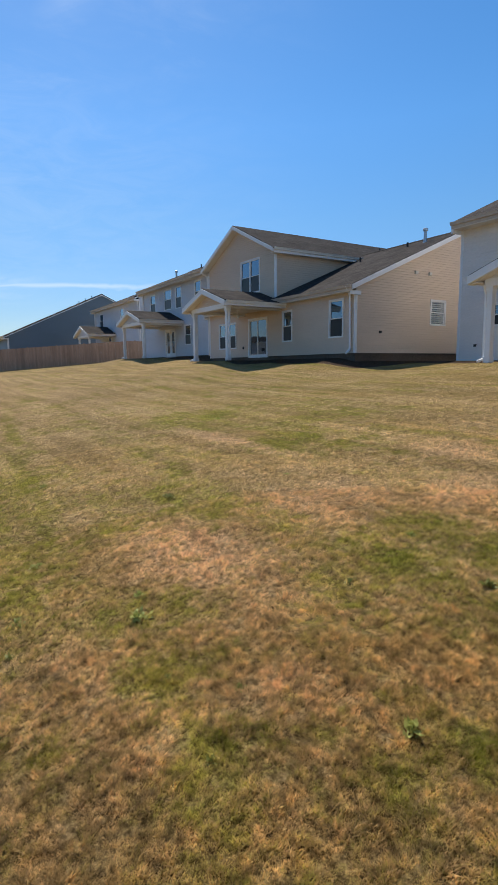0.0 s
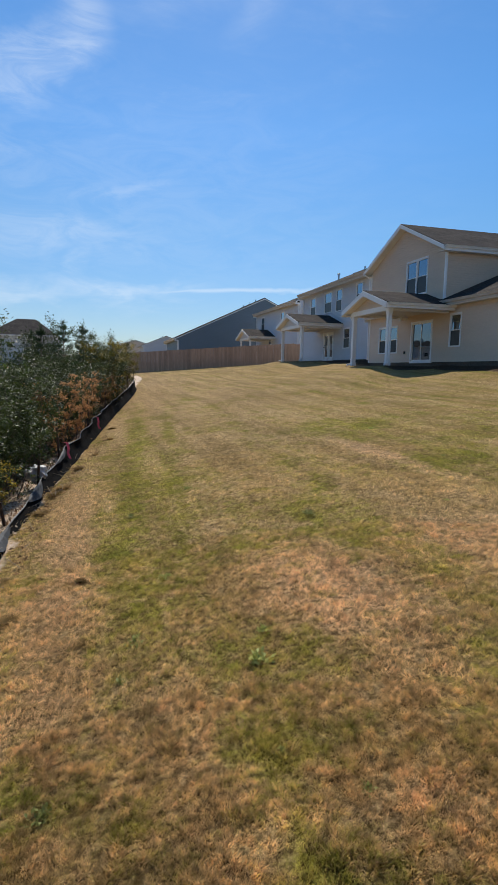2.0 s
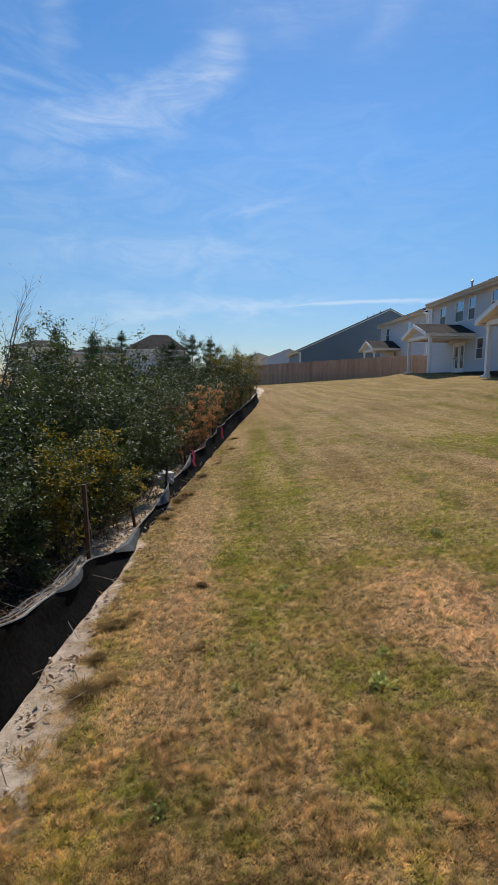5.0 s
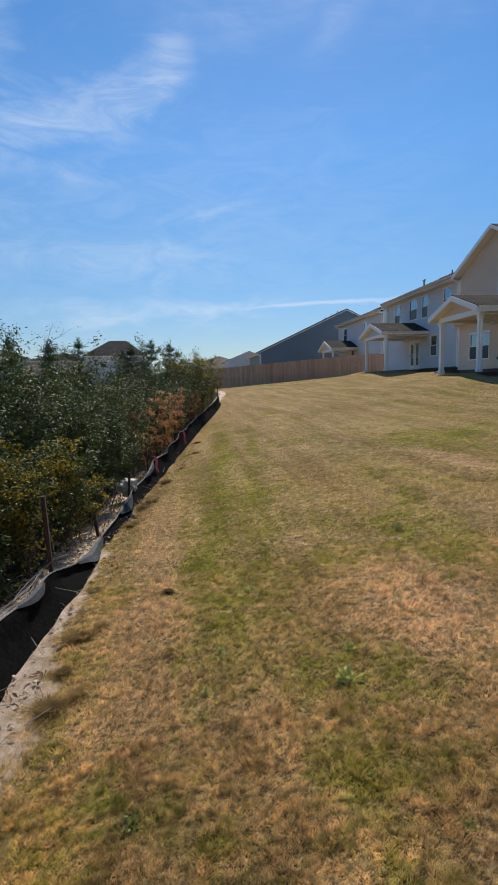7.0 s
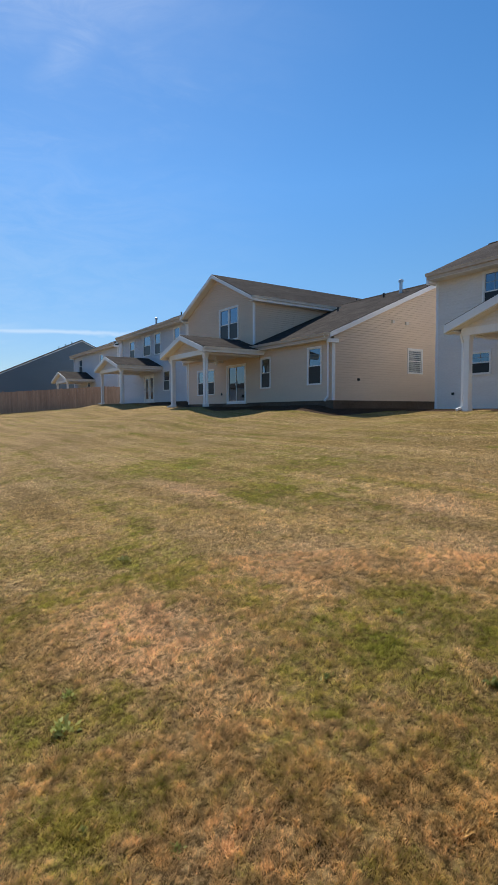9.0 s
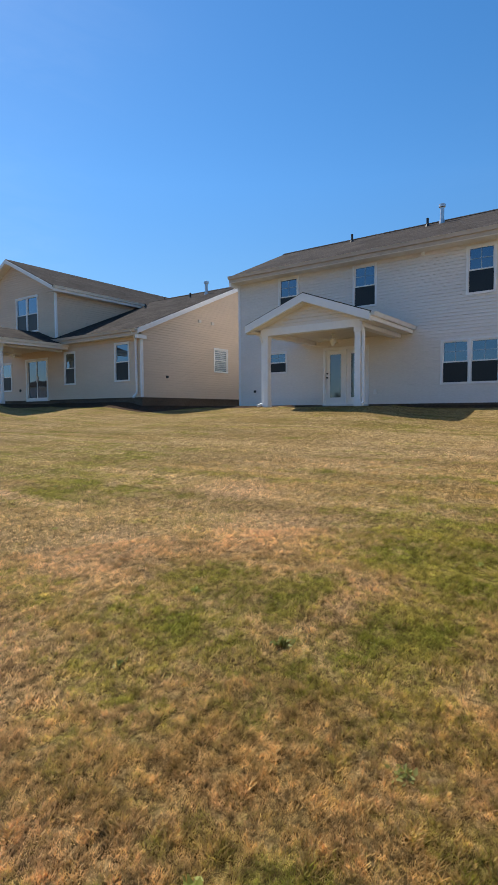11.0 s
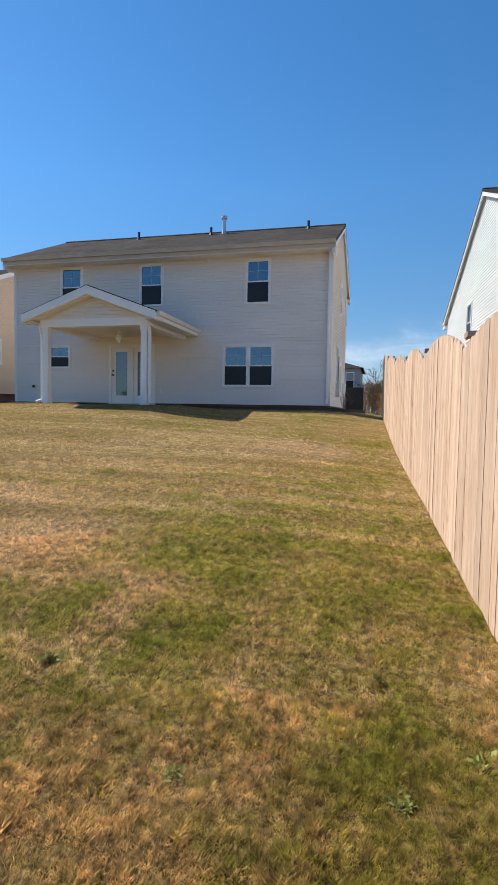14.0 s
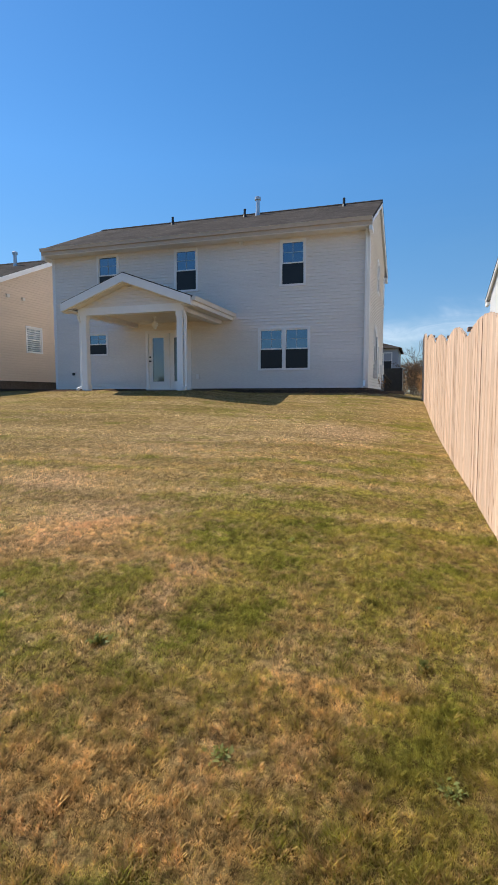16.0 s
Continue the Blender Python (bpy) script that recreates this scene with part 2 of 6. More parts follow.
    l.new(noise_at(1.0, 4, (2.0, 0.16, 0.2), -0.05), sweep.inputs["Value"])
    tone_mul = n.new("ShaderNodeMath")
    tone_mul.operation = "MULTIPLY"
    l.new(speck.outputs["Result"], tone_mul.inputs[0])
    l.new(sweep.outputs["Result"], tone_mul.inputs[1])
    l.new(tone_mul.outputs[0], mottle.inputs["Value"])
    l.new(colour, mottle.inputs["Color"])
    colour = mottle.outputs["Color"]
    if blades:
        island = n.new("ShaderNodeNewGeometry")
        hsv = n.new("ShaderNodeHueSaturation")
        r = n.new("ShaderNodeMapRange")
        r.inputs["To Min"].default_value, r.inputs["To Max"].default_value = 1.36, 1.98
        hsv.inputs["Saturation"].default_value = 0.96
        l.new(island.outputs["Random Per Island"], r.inputs["Value"])
        l.new(r.outputs["Result"], hsv.inputs["Value"])
        l.new(colour, hsv.inputs["Color"])
        colour = hsv.outputs["Color"]
    else:
        thatch = blend(ramp(noise_at(38.0, 6, (1, 1, 0.4), 0.0, 0.75), 0.40, 0.58), (0.085, 0.052, 0.018), colour)
        far_tone = blend(ramp(noise_at(11.0, 5, (1, 1, 0.4), 0.0, 0.7), 0.44, 0.74), thatch, colour)
        colour = far_tone
        zone = n.new("ShaderNodeAttribute")
        zone.attribute_name = "soil"
        mask = ramp(add(zone.outputs["Fac"], noise_at(9.0, 5), 0.55), 0.70, 0.86)
        earth = blend(ramp(noise_at(7.0, 6, (1, 1, 1), 0.0, 0.7), 0.35, 0.65), (0.46, 0.33, 0.225), (0.82, 0.665, 0.51))
        colour = blend(mask, colour, earth)
        # Dark soil and litter colour; along the houses it also carries painted shade.
        dark_ground = n.new("ShaderNodeAttribute")
        dark_ground.attribute_name = "mulch_and_shade"
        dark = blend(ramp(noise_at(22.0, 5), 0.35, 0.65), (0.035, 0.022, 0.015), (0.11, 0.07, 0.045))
        colour = blend(ramp(add(dark_ground.outputs["Fac"], noise_at(6.0, 4), 0.4), 0.56, 0.72), colour, dark)
        grain = noise_at(70.0, 6, (1, 1, 1), 0.0, 0.8)
        bp = n.new("ShaderNodeBump")
        bp.inputs["Strength"].default_value, bp.inputs["Distance"].default_value = 0.9, 0.03
        l.new(grain, bp.inputs["Height"])
        l.new(bp.outputs["Normal"], b.inputs["Normal"])
    l.new(colour, b.inputs["Base Color"])
    if blades:
        let_through(m, colour, 0.5)
    return m


STRAW_A, STRAW_B, STRAW_C, STRAW_RED = (0.425, 0.292, 0.112), (0.52, 0.37, 0.175), (0.33, 0.22, 0.078), (0.55, 0.362, 0.19)
GREEN_A, GREEN_B = (0.195, 0.192, 0.028), (0.325, 0.268, 0.056)


def let_through(m, colour, share):
    """Thin leaves and blades let part of the light through."""
    n, l = m.node_tree.nodes, m.node_tree.links
    t, k = n.new("ShaderNodeBsdfTranslucent"), n.new("ShaderNodeMixShader")
    k.inputs[0].default_value = share
    l.new(colour, t.inputs["Color"])
    l.new(n["Principled BSDF"].outputs[0], k.inputs[1])
    l.new(t.outputs[0], k.inputs[2])
    l.new(k.outputs[0], n["Material Output"].inputs["Surface"])


def leafage(name, dark, light, rough=0.45, gloss=0.5):
    m = bpy.data.materials.new(name)
    m.use_nodes = True
    n, l = m.node_tree.nodes, m.node_tree.links
    b = n["Principled BSDF"]
    b.inputs["Roughness"].default_value, b.inputs["Specular IOR Level"].default_value = rough, gloss
    geo = n.new("ShaderNodeNewGeometry")
    t = n.new("ShaderNodeTexNoise")
    t.inputs["Scale"].default_value = 2.5
    l.new(geo.outputs["Position"], t.inputs["Vector"])
    k = n.new("ShaderNodeMath")
    k.operation = "MULTIPLY_ADD"
    k.inputs[1].default_value = 0.6
    l.new(geo.outputs["Random Per Island"], k.inputs[0])
    l.new(t.outputs["Fac"], k.inputs[2])
    r = n.new("ShaderNodeMapRange")
    r.inputs["From Min"].default_value, r.inputs["From Max"].default_value = 0.3, 1.15
    l.new(k.outputs[0], r.inputs["Value"])
    mix = n.new("ShaderNodeMix")
    mix.data_type = "RGBA"
    mix.inputs[6].default_value, mix.inputs[7].default_value = rgba(dark), rgba(light)
    l.new(r.outputs["Result"], mix.inputs[0])
    info, span, hsv = n.new("ShaderNodeObjectInfo"), n.new("ShaderNodeMapRange"), n.new("ShaderNodeHueSaturation")
    span.inputs["To Min"].default_value, span.inputs["To Max"].default_value = 0.72, 1.45
    l.new(info.outputs["Random"], span.inputs["Value"])
    l.new(span.outputs["Result"], hsv.inputs["Value"])
    l.new(mix.outputs[2], hsv.inputs["Color"])
    l.new(hsv.outputs["Color"], b.inputs["Base Color"])
    let_through(m, hsv.outputs["Color"], 0.35)
    return m


def glass(name, tint, ior):
    m = bpy.data.materials.new(name)
    m.use_nodes = True
    n, l = m.node_tree.nodes, m.node_tree.links
    b = n["Principled BSDF"]
    b.inputs["Base Color"].default_value = rgba(tint)
    b.inputs["Roughness"].default_value, b.inputs["IOR"].default_value = 0.02, ior
    b.inputs["Specular Tint"].default_value = (0.42, 0.72, 1.0, 1)
    b.inputs["Coat Weight"].default_value, b.inputs["Coat IOR"].default_value, b.inputs["Coat Roughness"].default_value = 1.0, 1.6, 0.02
    t = n.new("ShaderNodeTexNoise")
    geo = n.new("ShaderNodeNewGeometry")
    l.new(geo.outputs["Position"], t.inputs["Vector"])
    t.inputs["Scale"].default_value = 1.1
    bp = n.new("ShaderNodeBump")
    bp.inputs["Strength"].default_value, bp.inputs["Distance"].default_value = 0.05, 0.05
    l.new(t.outputs["Fac"], bp.inputs["Height"])
    l.new(bp.outputs["Normal"], b.inputs["Normal"])
    return m


M_SIDING = {
    "grey": siding("pale_grey_siding", (0.79, 0.745, 0.69)),
    "tan": siding("tan_siding", (0.71, 0.57, 0.43)),
    "white": siding("bluish_white_siding", (0.62, 0.62, 0.64)),
    "bright": siding("bright_white_siding", (0.80, 0.79, 0.77)),
    "slate": siding("slate_siding", (0.19, 0.232, 0.26)),
    "blue": siding("blue_grey_siding", (0.30, 0.33, 0.38)),
}
M_TRIM = material("white_trim", (0.80, 0.79, 0.77), (0.86, 0.85, 0.83), rough=0.45, fine=5.0)
M_CREAM = material("cream_trim", (0.70, 0.65, 0.57), (0.78, 0.73, 0.65), rough=0.45, fine=5.0)
M_EAVE = material("tan_eave_metal", (0.50, 0.42, 0.34), (0.58, 0.50, 0.42), rough=0.45, fine=5.0)
M_ROOF = shingles("brown_shingles", (0.042, 0.036, 0.032), (0.085, 0.073, 0.064))
M_ROOF_A = shingles("weathered_shingles", (0.055, 0.047, 0.041), (0.108, 0.092, 0.08))
M_ROOF_DARK = shingles("dark_shingles", (0.035, 0.032, 0.03), (0.075, 0.07, 0.065))
M_CONCRETE = material("stained_concrete", (0.075, 0.052, 0.036), (0.17, 0.125, 0.09), rough=0.9, bump=0.3)
M_GLASS = glass("window_glass", (0.003, 0.011, 0.018), 2.65)
M_GLASS_CLEAR = glass("door_glass", (0.004, 0.005, 0.006), 2.0)
M_GLASS_PALE = glass("frosted_door_glass", (0.10, 0.115, 0.11), 1.9)
M_SCREEN = material("insect_screen", (0.007, 0.010, 0.013), (0.016, 0.02, 0.025), rough=0.35, fine=30.0, spec=0.35)
# Pale pane colour that imitates bright reflections in the glass.
M_PALE_REFLECTION = material("pale_reflection", (0.40, 0.42, 0.44), (0.62, 0.64, 0.66), rough=0.5, big=3.0, fine=10.0, stretch=(1, 1, 3))
M_MUNTIN = material("grid_between_panes", (0.34, 0.41, 0.46), (0.42, 0.49, 0.54), rough=0.4)
M_BLACK = material("black_plastic", (0.012, 0.012, 0.012), (0.03, 0.03, 0.03), rough=0.5)
M_PIPE = material("galvanised_steel", (0.45, 0.46, 0.48), (0.62, 0.63, 0.65), rough=0.4, metal=0.8)
M_PINE = material("new_pine", (0.56, 0.355, 0.225), (0.82, 0.60, 0.435), rough=0.7, big=1.2, fine=7.0, stretch=(9, 9, 0.7), bump=0.25, bump_size=16.0, per_piece=0.16)


def add_knots(m, dark):
    """Small dark knots strewn over the boards, longer along the grain."""
    n, l = m.node_tree.nodes, m.node_tree.links
    geo, mp, cells = n.new("ShaderNodeNewGeometry"), n.new("ShaderNodeMapping"), n.new("ShaderNodeTexVoronoi")
    mp.inputs["Scale"].default_value = (5.2, 5.2, 2.3)
    l.new(geo.outputs["Position"], mp.inputs["Vector"])
    l.new(mp.outputs["Vector"], cells.inputs["Vector"])
    cells.inputs["Scale"].default_value = 1.0
    r, k = n.new("ShaderNodeMapRange"), n.new("ShaderNodeMix")
    r.inputs["From Min"].default_value, r.inputs["From Max"].default_value, r.inputs["To Max"].default_value = 0.13, 0.06, 0.75
    l.new(cells.outputs["Distance"], r.inputs["Value"])
    k.data_type = "RGBA"
    k.inputs[7].default_value = rgba(dark)
    b = n["Principled BSDF"]
    l.new(b.inputs["Base Color"].links[0].from_socket, k.inputs[6])
    l.new(r.outputs["Result"], k.inputs[0])
    l.new(k.outputs[2], b.inputs["Base Color"])


add_knots(M_PINE, (0.36, 0.19, 0.10))
M_CEDAR = material("stained_fence", (0.36, 0.215, 0.14), (0.54, 0.36, 0.25), rough=0.8, big=0.8, fine=6.0, stretch=(6, 6, 0.6), bump=0.25, per_piece=0.12)
M_TURF = turf("dormant_lawn", False)
M_BLADES = turf("grass_blades", True)
M_LEAF = leafage("glossy_green_leaves", (0.010, 0.020, 0.006), (0.078, 0.104, 0.024), 0.5, 0.3)
M_YELLOW = leafage("yellowing_leaves", (0.035, 0.045, 0.008), (0.42, 0.31, 0.03), 0.6, 0.2)
M_WEED = leafage("weed_leaves", (0.17, 0.20, 0.04), (0.42, 0.43, 0.14), 0.6, 0.25)
M_TUFT = leafage("dead_grass", (0.13, 0.08, 0.03), (0.36, 0.24, 0.10), 0.9, 0.05)
M_LITTER = leafage("leaf_litter", (0.10, 0.055, 0.03), (0.40, 0.26, 0.15), 0.85, 0.1)
M_DRY = leafage("dry_brown_foliage", (0.26, 0.13, 0.05), (0.52, 0.29, 0.125), 0.8, 0.1)
M_BRUSH = leafage("winter_brush", (0.045, 0.03, 0.02), (0.15, 0.105, 0.065), 0.8, 0.1)
M_NEEDLE = leafage("pine_needles", (0.02, 0.045, 0.018), (0.06, 0.10, 0.04), 0.6, 0.3)
M_BARK = material("bark", (0.06, 0.045, 0.032), (0.15, 0.115, 0.085), rough=0.9, fine=20.0, stretch=(1, 1, 0.3), bump=0.5)
M_FABRIC = material("black_woven_fabric", (0.0035, 0.0035, 0.0033), (0.012, 0.0115, 0.0105), rough=0.9, big=1.5, fine=30.0, bump=0.4, bump_size=25.0, spec=0.02)
# Black fabric again, with the sun's sheen on its folds put into the colour.
M_PAINTED_SHEEN = material("fabric_painted_sheen", (0.010, 0.012, 0.014), (0.045, 0.051, 0.058), rough=0.75, big=2.0, fine=25.0, bump=0.4, bump_size=25.0)
M_STALK = material("dry_stalks", (0.24, 0.19, 0.14), (0.42, 0.36, 0.29), rough=0.85, fine=30.0)
M_CLOD = material("dry_clods", (0.38, 0.265, 0.175), (0.68, 0.53, 0.40), rough=0.95, big=6.0, fine=30.0)
M_HEM = material("frayed_hem", (0.06, 0.06, 0.06), (0.30, 0.30, 0.30), rough=0.7, big=2.5, fine=18.0)
M_RUST = material("rusty_steel", (0.035, 0.02, 0.014), (0.09, 0.05, 0.03), rough=0.85, fine=25.0)
M_PINK = material("pink_ribbon", (0.75, 0.06, 0.16), (0.9, 0.14, 0.26), rough=0.5)
M_PALE_PLASTIC = material("weathered_plastic", (0.35, 0.34, 0.32), (0.55, 0.54, 0.52), rough=0.5, bump=0.4)


# ---- building helpers ----
ORIGIN = {}


class Geo:
    """Gathers corners and faces of one mesh, in world metres."""

    def __init__(self):
        self.v, self.f = [], []

    def poly(self, *pts):
        k = len(self.v)
        self.v += [tuple(p) for p in pts]
        self.f.append(tuple(range(k, k + len(pts))))
        return self

    def hexa(self, a, b):
        """A solid between two loops of equal length."""
        k, n = len(self.v), len(a)
        self.v += [tuple(p) for p in a] + [tuple(p) for p in b]
        self.f += [tuple(range(k + n - 1, k - 1, -1)), tuple(range(k + n, k + 2 * n))]
        self.f += [(k + i, k + (i + 1) % n, k + n + (i + 1) % n, k + n + i) for i in range(n)]
        return self

    def box(self, x0, x1, y0, y1, z0, z1):
        return self.hexa([(x0, y0, z0), (x1, y0, z0), (x1, y1, z0), (x0, y1, z0)], [(x0, y0, z1), (x1, y0, z1), (x1, y1, z1), (x0, y1, z1)])

    def slab(self, loop, thick):
        """A plate under a planar loop, thickened straight down."""
        return self.hexa([(x, y, z - thick) for x, y, z in loop], loop)

    def tube(self, p, q, r0, r1=None, n=8):
        p, q = Vector(p), Vector(q)
        r1 = r0 if r1 is None else r1
        d = (q - p).normalized()
        u = d.orthogonal().normalized()
        w = d.cross(u)
        ring = [(math.cos(2 * math.pi * i / n), math.sin(2 * math.pi * i / n)) for i in range(n)]
        return self.hexa([p + r0 * (c * u + s * w) for c, s in ring], [q + r1 * (c * u + s * w) for c, s in ring])


class Frame:
    """A wall's own axes: u along it, n out of it, z up."""

    def __init__(self, origin, u, n):
        self.o, self.u, self.n = Vector(origin), Vector(u).normalized(), Vector(n).normalized()

    def at(self, u, n, z):
        p = self.o + u * self.u + n * self.n
        return (p.x, p.y, z)

    def box(self, g, u0, u1, n0, n1, z0, z1):
        return g.hexa([self.at(u0, n0, z0), self.at(u1, n0, z0), self.at(u1, n1, z0), self.at(u0, n1, z0)],
                      [self.at(u0, n0, z1), self.at(u1, n0, z1), self.at(u1, n1, z1), self.at(u0, n1, z1)])


def thing(name, x, y, z, label, category, group="", kind=""):
    ob = new(name)
    ob.empty_display_size = 0.2
    ob.location = (x, y, z)
    ORIGIN[ob.name] = Vector((x, y, z))
    return tagged(ob, label, category, group, kind)


def mesh_of(name, g, mat, shift=Vector((0, 0, 0)), smooth=False, weld=False):
    me = bpy.data.meshes.new(name)
    me.from_pydata([(x - shift.x, y - shift.y, z - shift.z) for x, y, z in g.v], [], g.f)
    me.validate()
    bm = bmesh.new()
    bm.from_mesh(me)
    if weld:
        bmesh.ops.remove_doubles(bm, verts=bm.verts, dist=0.0002)
    bmesh.ops.recalc_face_normals(bm, faces=bm.faces)
    bm.to_mesh(me)
    bm.free()
    me.materials.append(mat)
    if smooth:
        me.shade_smooth()
    return me


def part(name, g, mat, parent, label="", smooth=False, kind="", weld=False):
    o = ORIGIN[parent.name]
    ob = new(name, mesh_of(name, g, mat, o, smooth, weld))
    ob.parent = parent
    ORIGIN[ob.name] = o
    return tagged(ob, label, kind=kind)


def single(name, g, mat, label, category, group="", kind="", smooth=False, base=None):
    o = Vector(base) if base else Vector((0, 0, 0))
    ob = new(name, mesh_of(name, g, mat, o, smooth))
    ob.location = o
    ORIGIN[ob.name] = o
    return tagged(ob, label, category, group, kind)


# ---- the lie of the land ----
LAND_Y = (-60, -12, 0, 2, 8, 16, 25, 38, 50, 75, 140)
LAND_A = (-0.3, -0.2, -0.1, -0.09, -0.19, -0.12, 0.0, 0.45, 0.9, 1.6, 2.2)
LAND_NEAR = (0.05, 0.07, 0.09, 0.12, 0.165, 0.16, 0.15, 0.13, 0.08, 0.03, 0.0)
LAND_FAR = (0.03, 0.05, 0.066, 0.082, 0.088, 0.097, 0.10, 0.10, 0.08, 0.03, 0.0)
LAND_CAP = (0.7, 0.9, 1.1, 1.5, 1.66, 1.66, 1.9, 2.3, 2.3, 2.6, 2.6)
# raised pads under the houses and porches: x from, y from, y to, height
PADS = ((17.15, 1.7, 13.9, 1.67), (14.55, 6.5, 10.6, 1.64), (15.0, 17.4, 29.6, 1.93), (12.1, 21.6, 25.7, 1.90), (16.5, 31.5, 44.4, 2.34), (13.6, 36.1, 41.0, 2.27))


def land(x, y):
    """Height of the ground, for numbers or arrays."""
    x, y = np.asarray(x, float), np.asarray(y, float)
    a, s, f, cap = (np.interp(y, LAND_Y, k) for k in (LAND_A, LAND_NEAR, LAND_FAR, LAND_CAP))
    near = np.minimum(np.maximum(x, -1.6 + 0.02 * x), 3.0)
    z = a + s * near + f * np.maximum(x - 3.0, 0)
    z = np.where(x > 3, np.minimum(z, cap), z)
    for px, y0, y1, h in PADS:
        off = np.hypot(np.maximum(px - x, 0), np.maximum(np.maximum(y0 - y, y - y1), 0))
        bank = h - 0.17 * off - 0.05 * np.minimum(off, 1.0)
        k = np.clip(0.5 + 0.5 * (bank - z) / 0.25, 0, 1)
        z = bank * k + z * (1 - k) + 0.25 * k * (1 - k)
        z = np.where(off == 0, np.minimum(z, h), z)
    return z


EDGE_Y = (-8, 0, 2.7, 4.3, 5.6, 6.7, 9.3, 12, 18, 27, 40)
EDGE_X = (-2.0, -1.25, -0.75, -0.70, -0.69, -0.70, -0.46, -0.10, 0.65, 1.9, 3.4)
BANK_X = (-2.2, -1.6, -0.98, -0.90, -0.76, -0.72, -0.46, -0.10, 0.65, 1.9, 3.4)


def edge(y):
    """The line where the lawn ends at the bare soil strip."""
    return np.interp(y, EDGE_Y, EDGE_X)


def bank(y):
    """The line that the silt fence and the thicket follow."""
    return np.interp(y, EDGE_Y, BANK_X)


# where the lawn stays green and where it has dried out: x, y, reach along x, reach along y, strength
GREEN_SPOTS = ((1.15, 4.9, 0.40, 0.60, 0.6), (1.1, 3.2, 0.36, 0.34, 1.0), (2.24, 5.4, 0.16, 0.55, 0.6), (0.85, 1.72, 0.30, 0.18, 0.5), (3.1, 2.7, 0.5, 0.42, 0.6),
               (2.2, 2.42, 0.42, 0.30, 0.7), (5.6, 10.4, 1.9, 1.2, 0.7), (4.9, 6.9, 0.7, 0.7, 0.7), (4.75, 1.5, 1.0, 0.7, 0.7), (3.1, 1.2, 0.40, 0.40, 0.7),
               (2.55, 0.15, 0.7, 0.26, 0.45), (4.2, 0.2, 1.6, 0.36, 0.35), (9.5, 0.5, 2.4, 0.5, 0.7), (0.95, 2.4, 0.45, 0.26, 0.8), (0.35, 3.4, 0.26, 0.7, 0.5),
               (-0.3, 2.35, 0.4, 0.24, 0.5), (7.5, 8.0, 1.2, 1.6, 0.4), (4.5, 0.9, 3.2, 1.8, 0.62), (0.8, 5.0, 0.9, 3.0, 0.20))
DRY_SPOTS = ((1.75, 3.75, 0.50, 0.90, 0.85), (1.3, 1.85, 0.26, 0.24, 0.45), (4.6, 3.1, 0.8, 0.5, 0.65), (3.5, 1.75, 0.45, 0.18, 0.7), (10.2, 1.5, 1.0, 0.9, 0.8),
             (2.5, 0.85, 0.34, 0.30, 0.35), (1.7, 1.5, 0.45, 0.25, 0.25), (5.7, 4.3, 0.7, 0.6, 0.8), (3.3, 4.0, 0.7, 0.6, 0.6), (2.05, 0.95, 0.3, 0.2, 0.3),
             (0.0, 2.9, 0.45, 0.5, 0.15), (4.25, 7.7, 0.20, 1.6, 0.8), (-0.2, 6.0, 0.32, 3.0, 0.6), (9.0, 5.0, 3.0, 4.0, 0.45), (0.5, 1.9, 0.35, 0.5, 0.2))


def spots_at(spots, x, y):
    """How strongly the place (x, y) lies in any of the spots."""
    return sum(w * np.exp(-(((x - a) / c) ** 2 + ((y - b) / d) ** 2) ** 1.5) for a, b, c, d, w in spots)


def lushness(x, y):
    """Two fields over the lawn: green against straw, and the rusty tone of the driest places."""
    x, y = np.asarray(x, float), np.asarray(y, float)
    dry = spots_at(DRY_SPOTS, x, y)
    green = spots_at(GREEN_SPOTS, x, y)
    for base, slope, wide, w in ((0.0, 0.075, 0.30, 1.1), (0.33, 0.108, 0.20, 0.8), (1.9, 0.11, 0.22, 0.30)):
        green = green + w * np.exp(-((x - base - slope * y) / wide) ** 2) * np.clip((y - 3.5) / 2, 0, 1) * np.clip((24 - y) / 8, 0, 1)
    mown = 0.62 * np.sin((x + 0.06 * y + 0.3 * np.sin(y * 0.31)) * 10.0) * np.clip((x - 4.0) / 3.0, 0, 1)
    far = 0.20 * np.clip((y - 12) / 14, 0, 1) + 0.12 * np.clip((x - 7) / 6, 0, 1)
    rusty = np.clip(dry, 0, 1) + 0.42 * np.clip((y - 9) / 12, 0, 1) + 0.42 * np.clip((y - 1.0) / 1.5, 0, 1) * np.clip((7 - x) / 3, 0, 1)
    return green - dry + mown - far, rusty


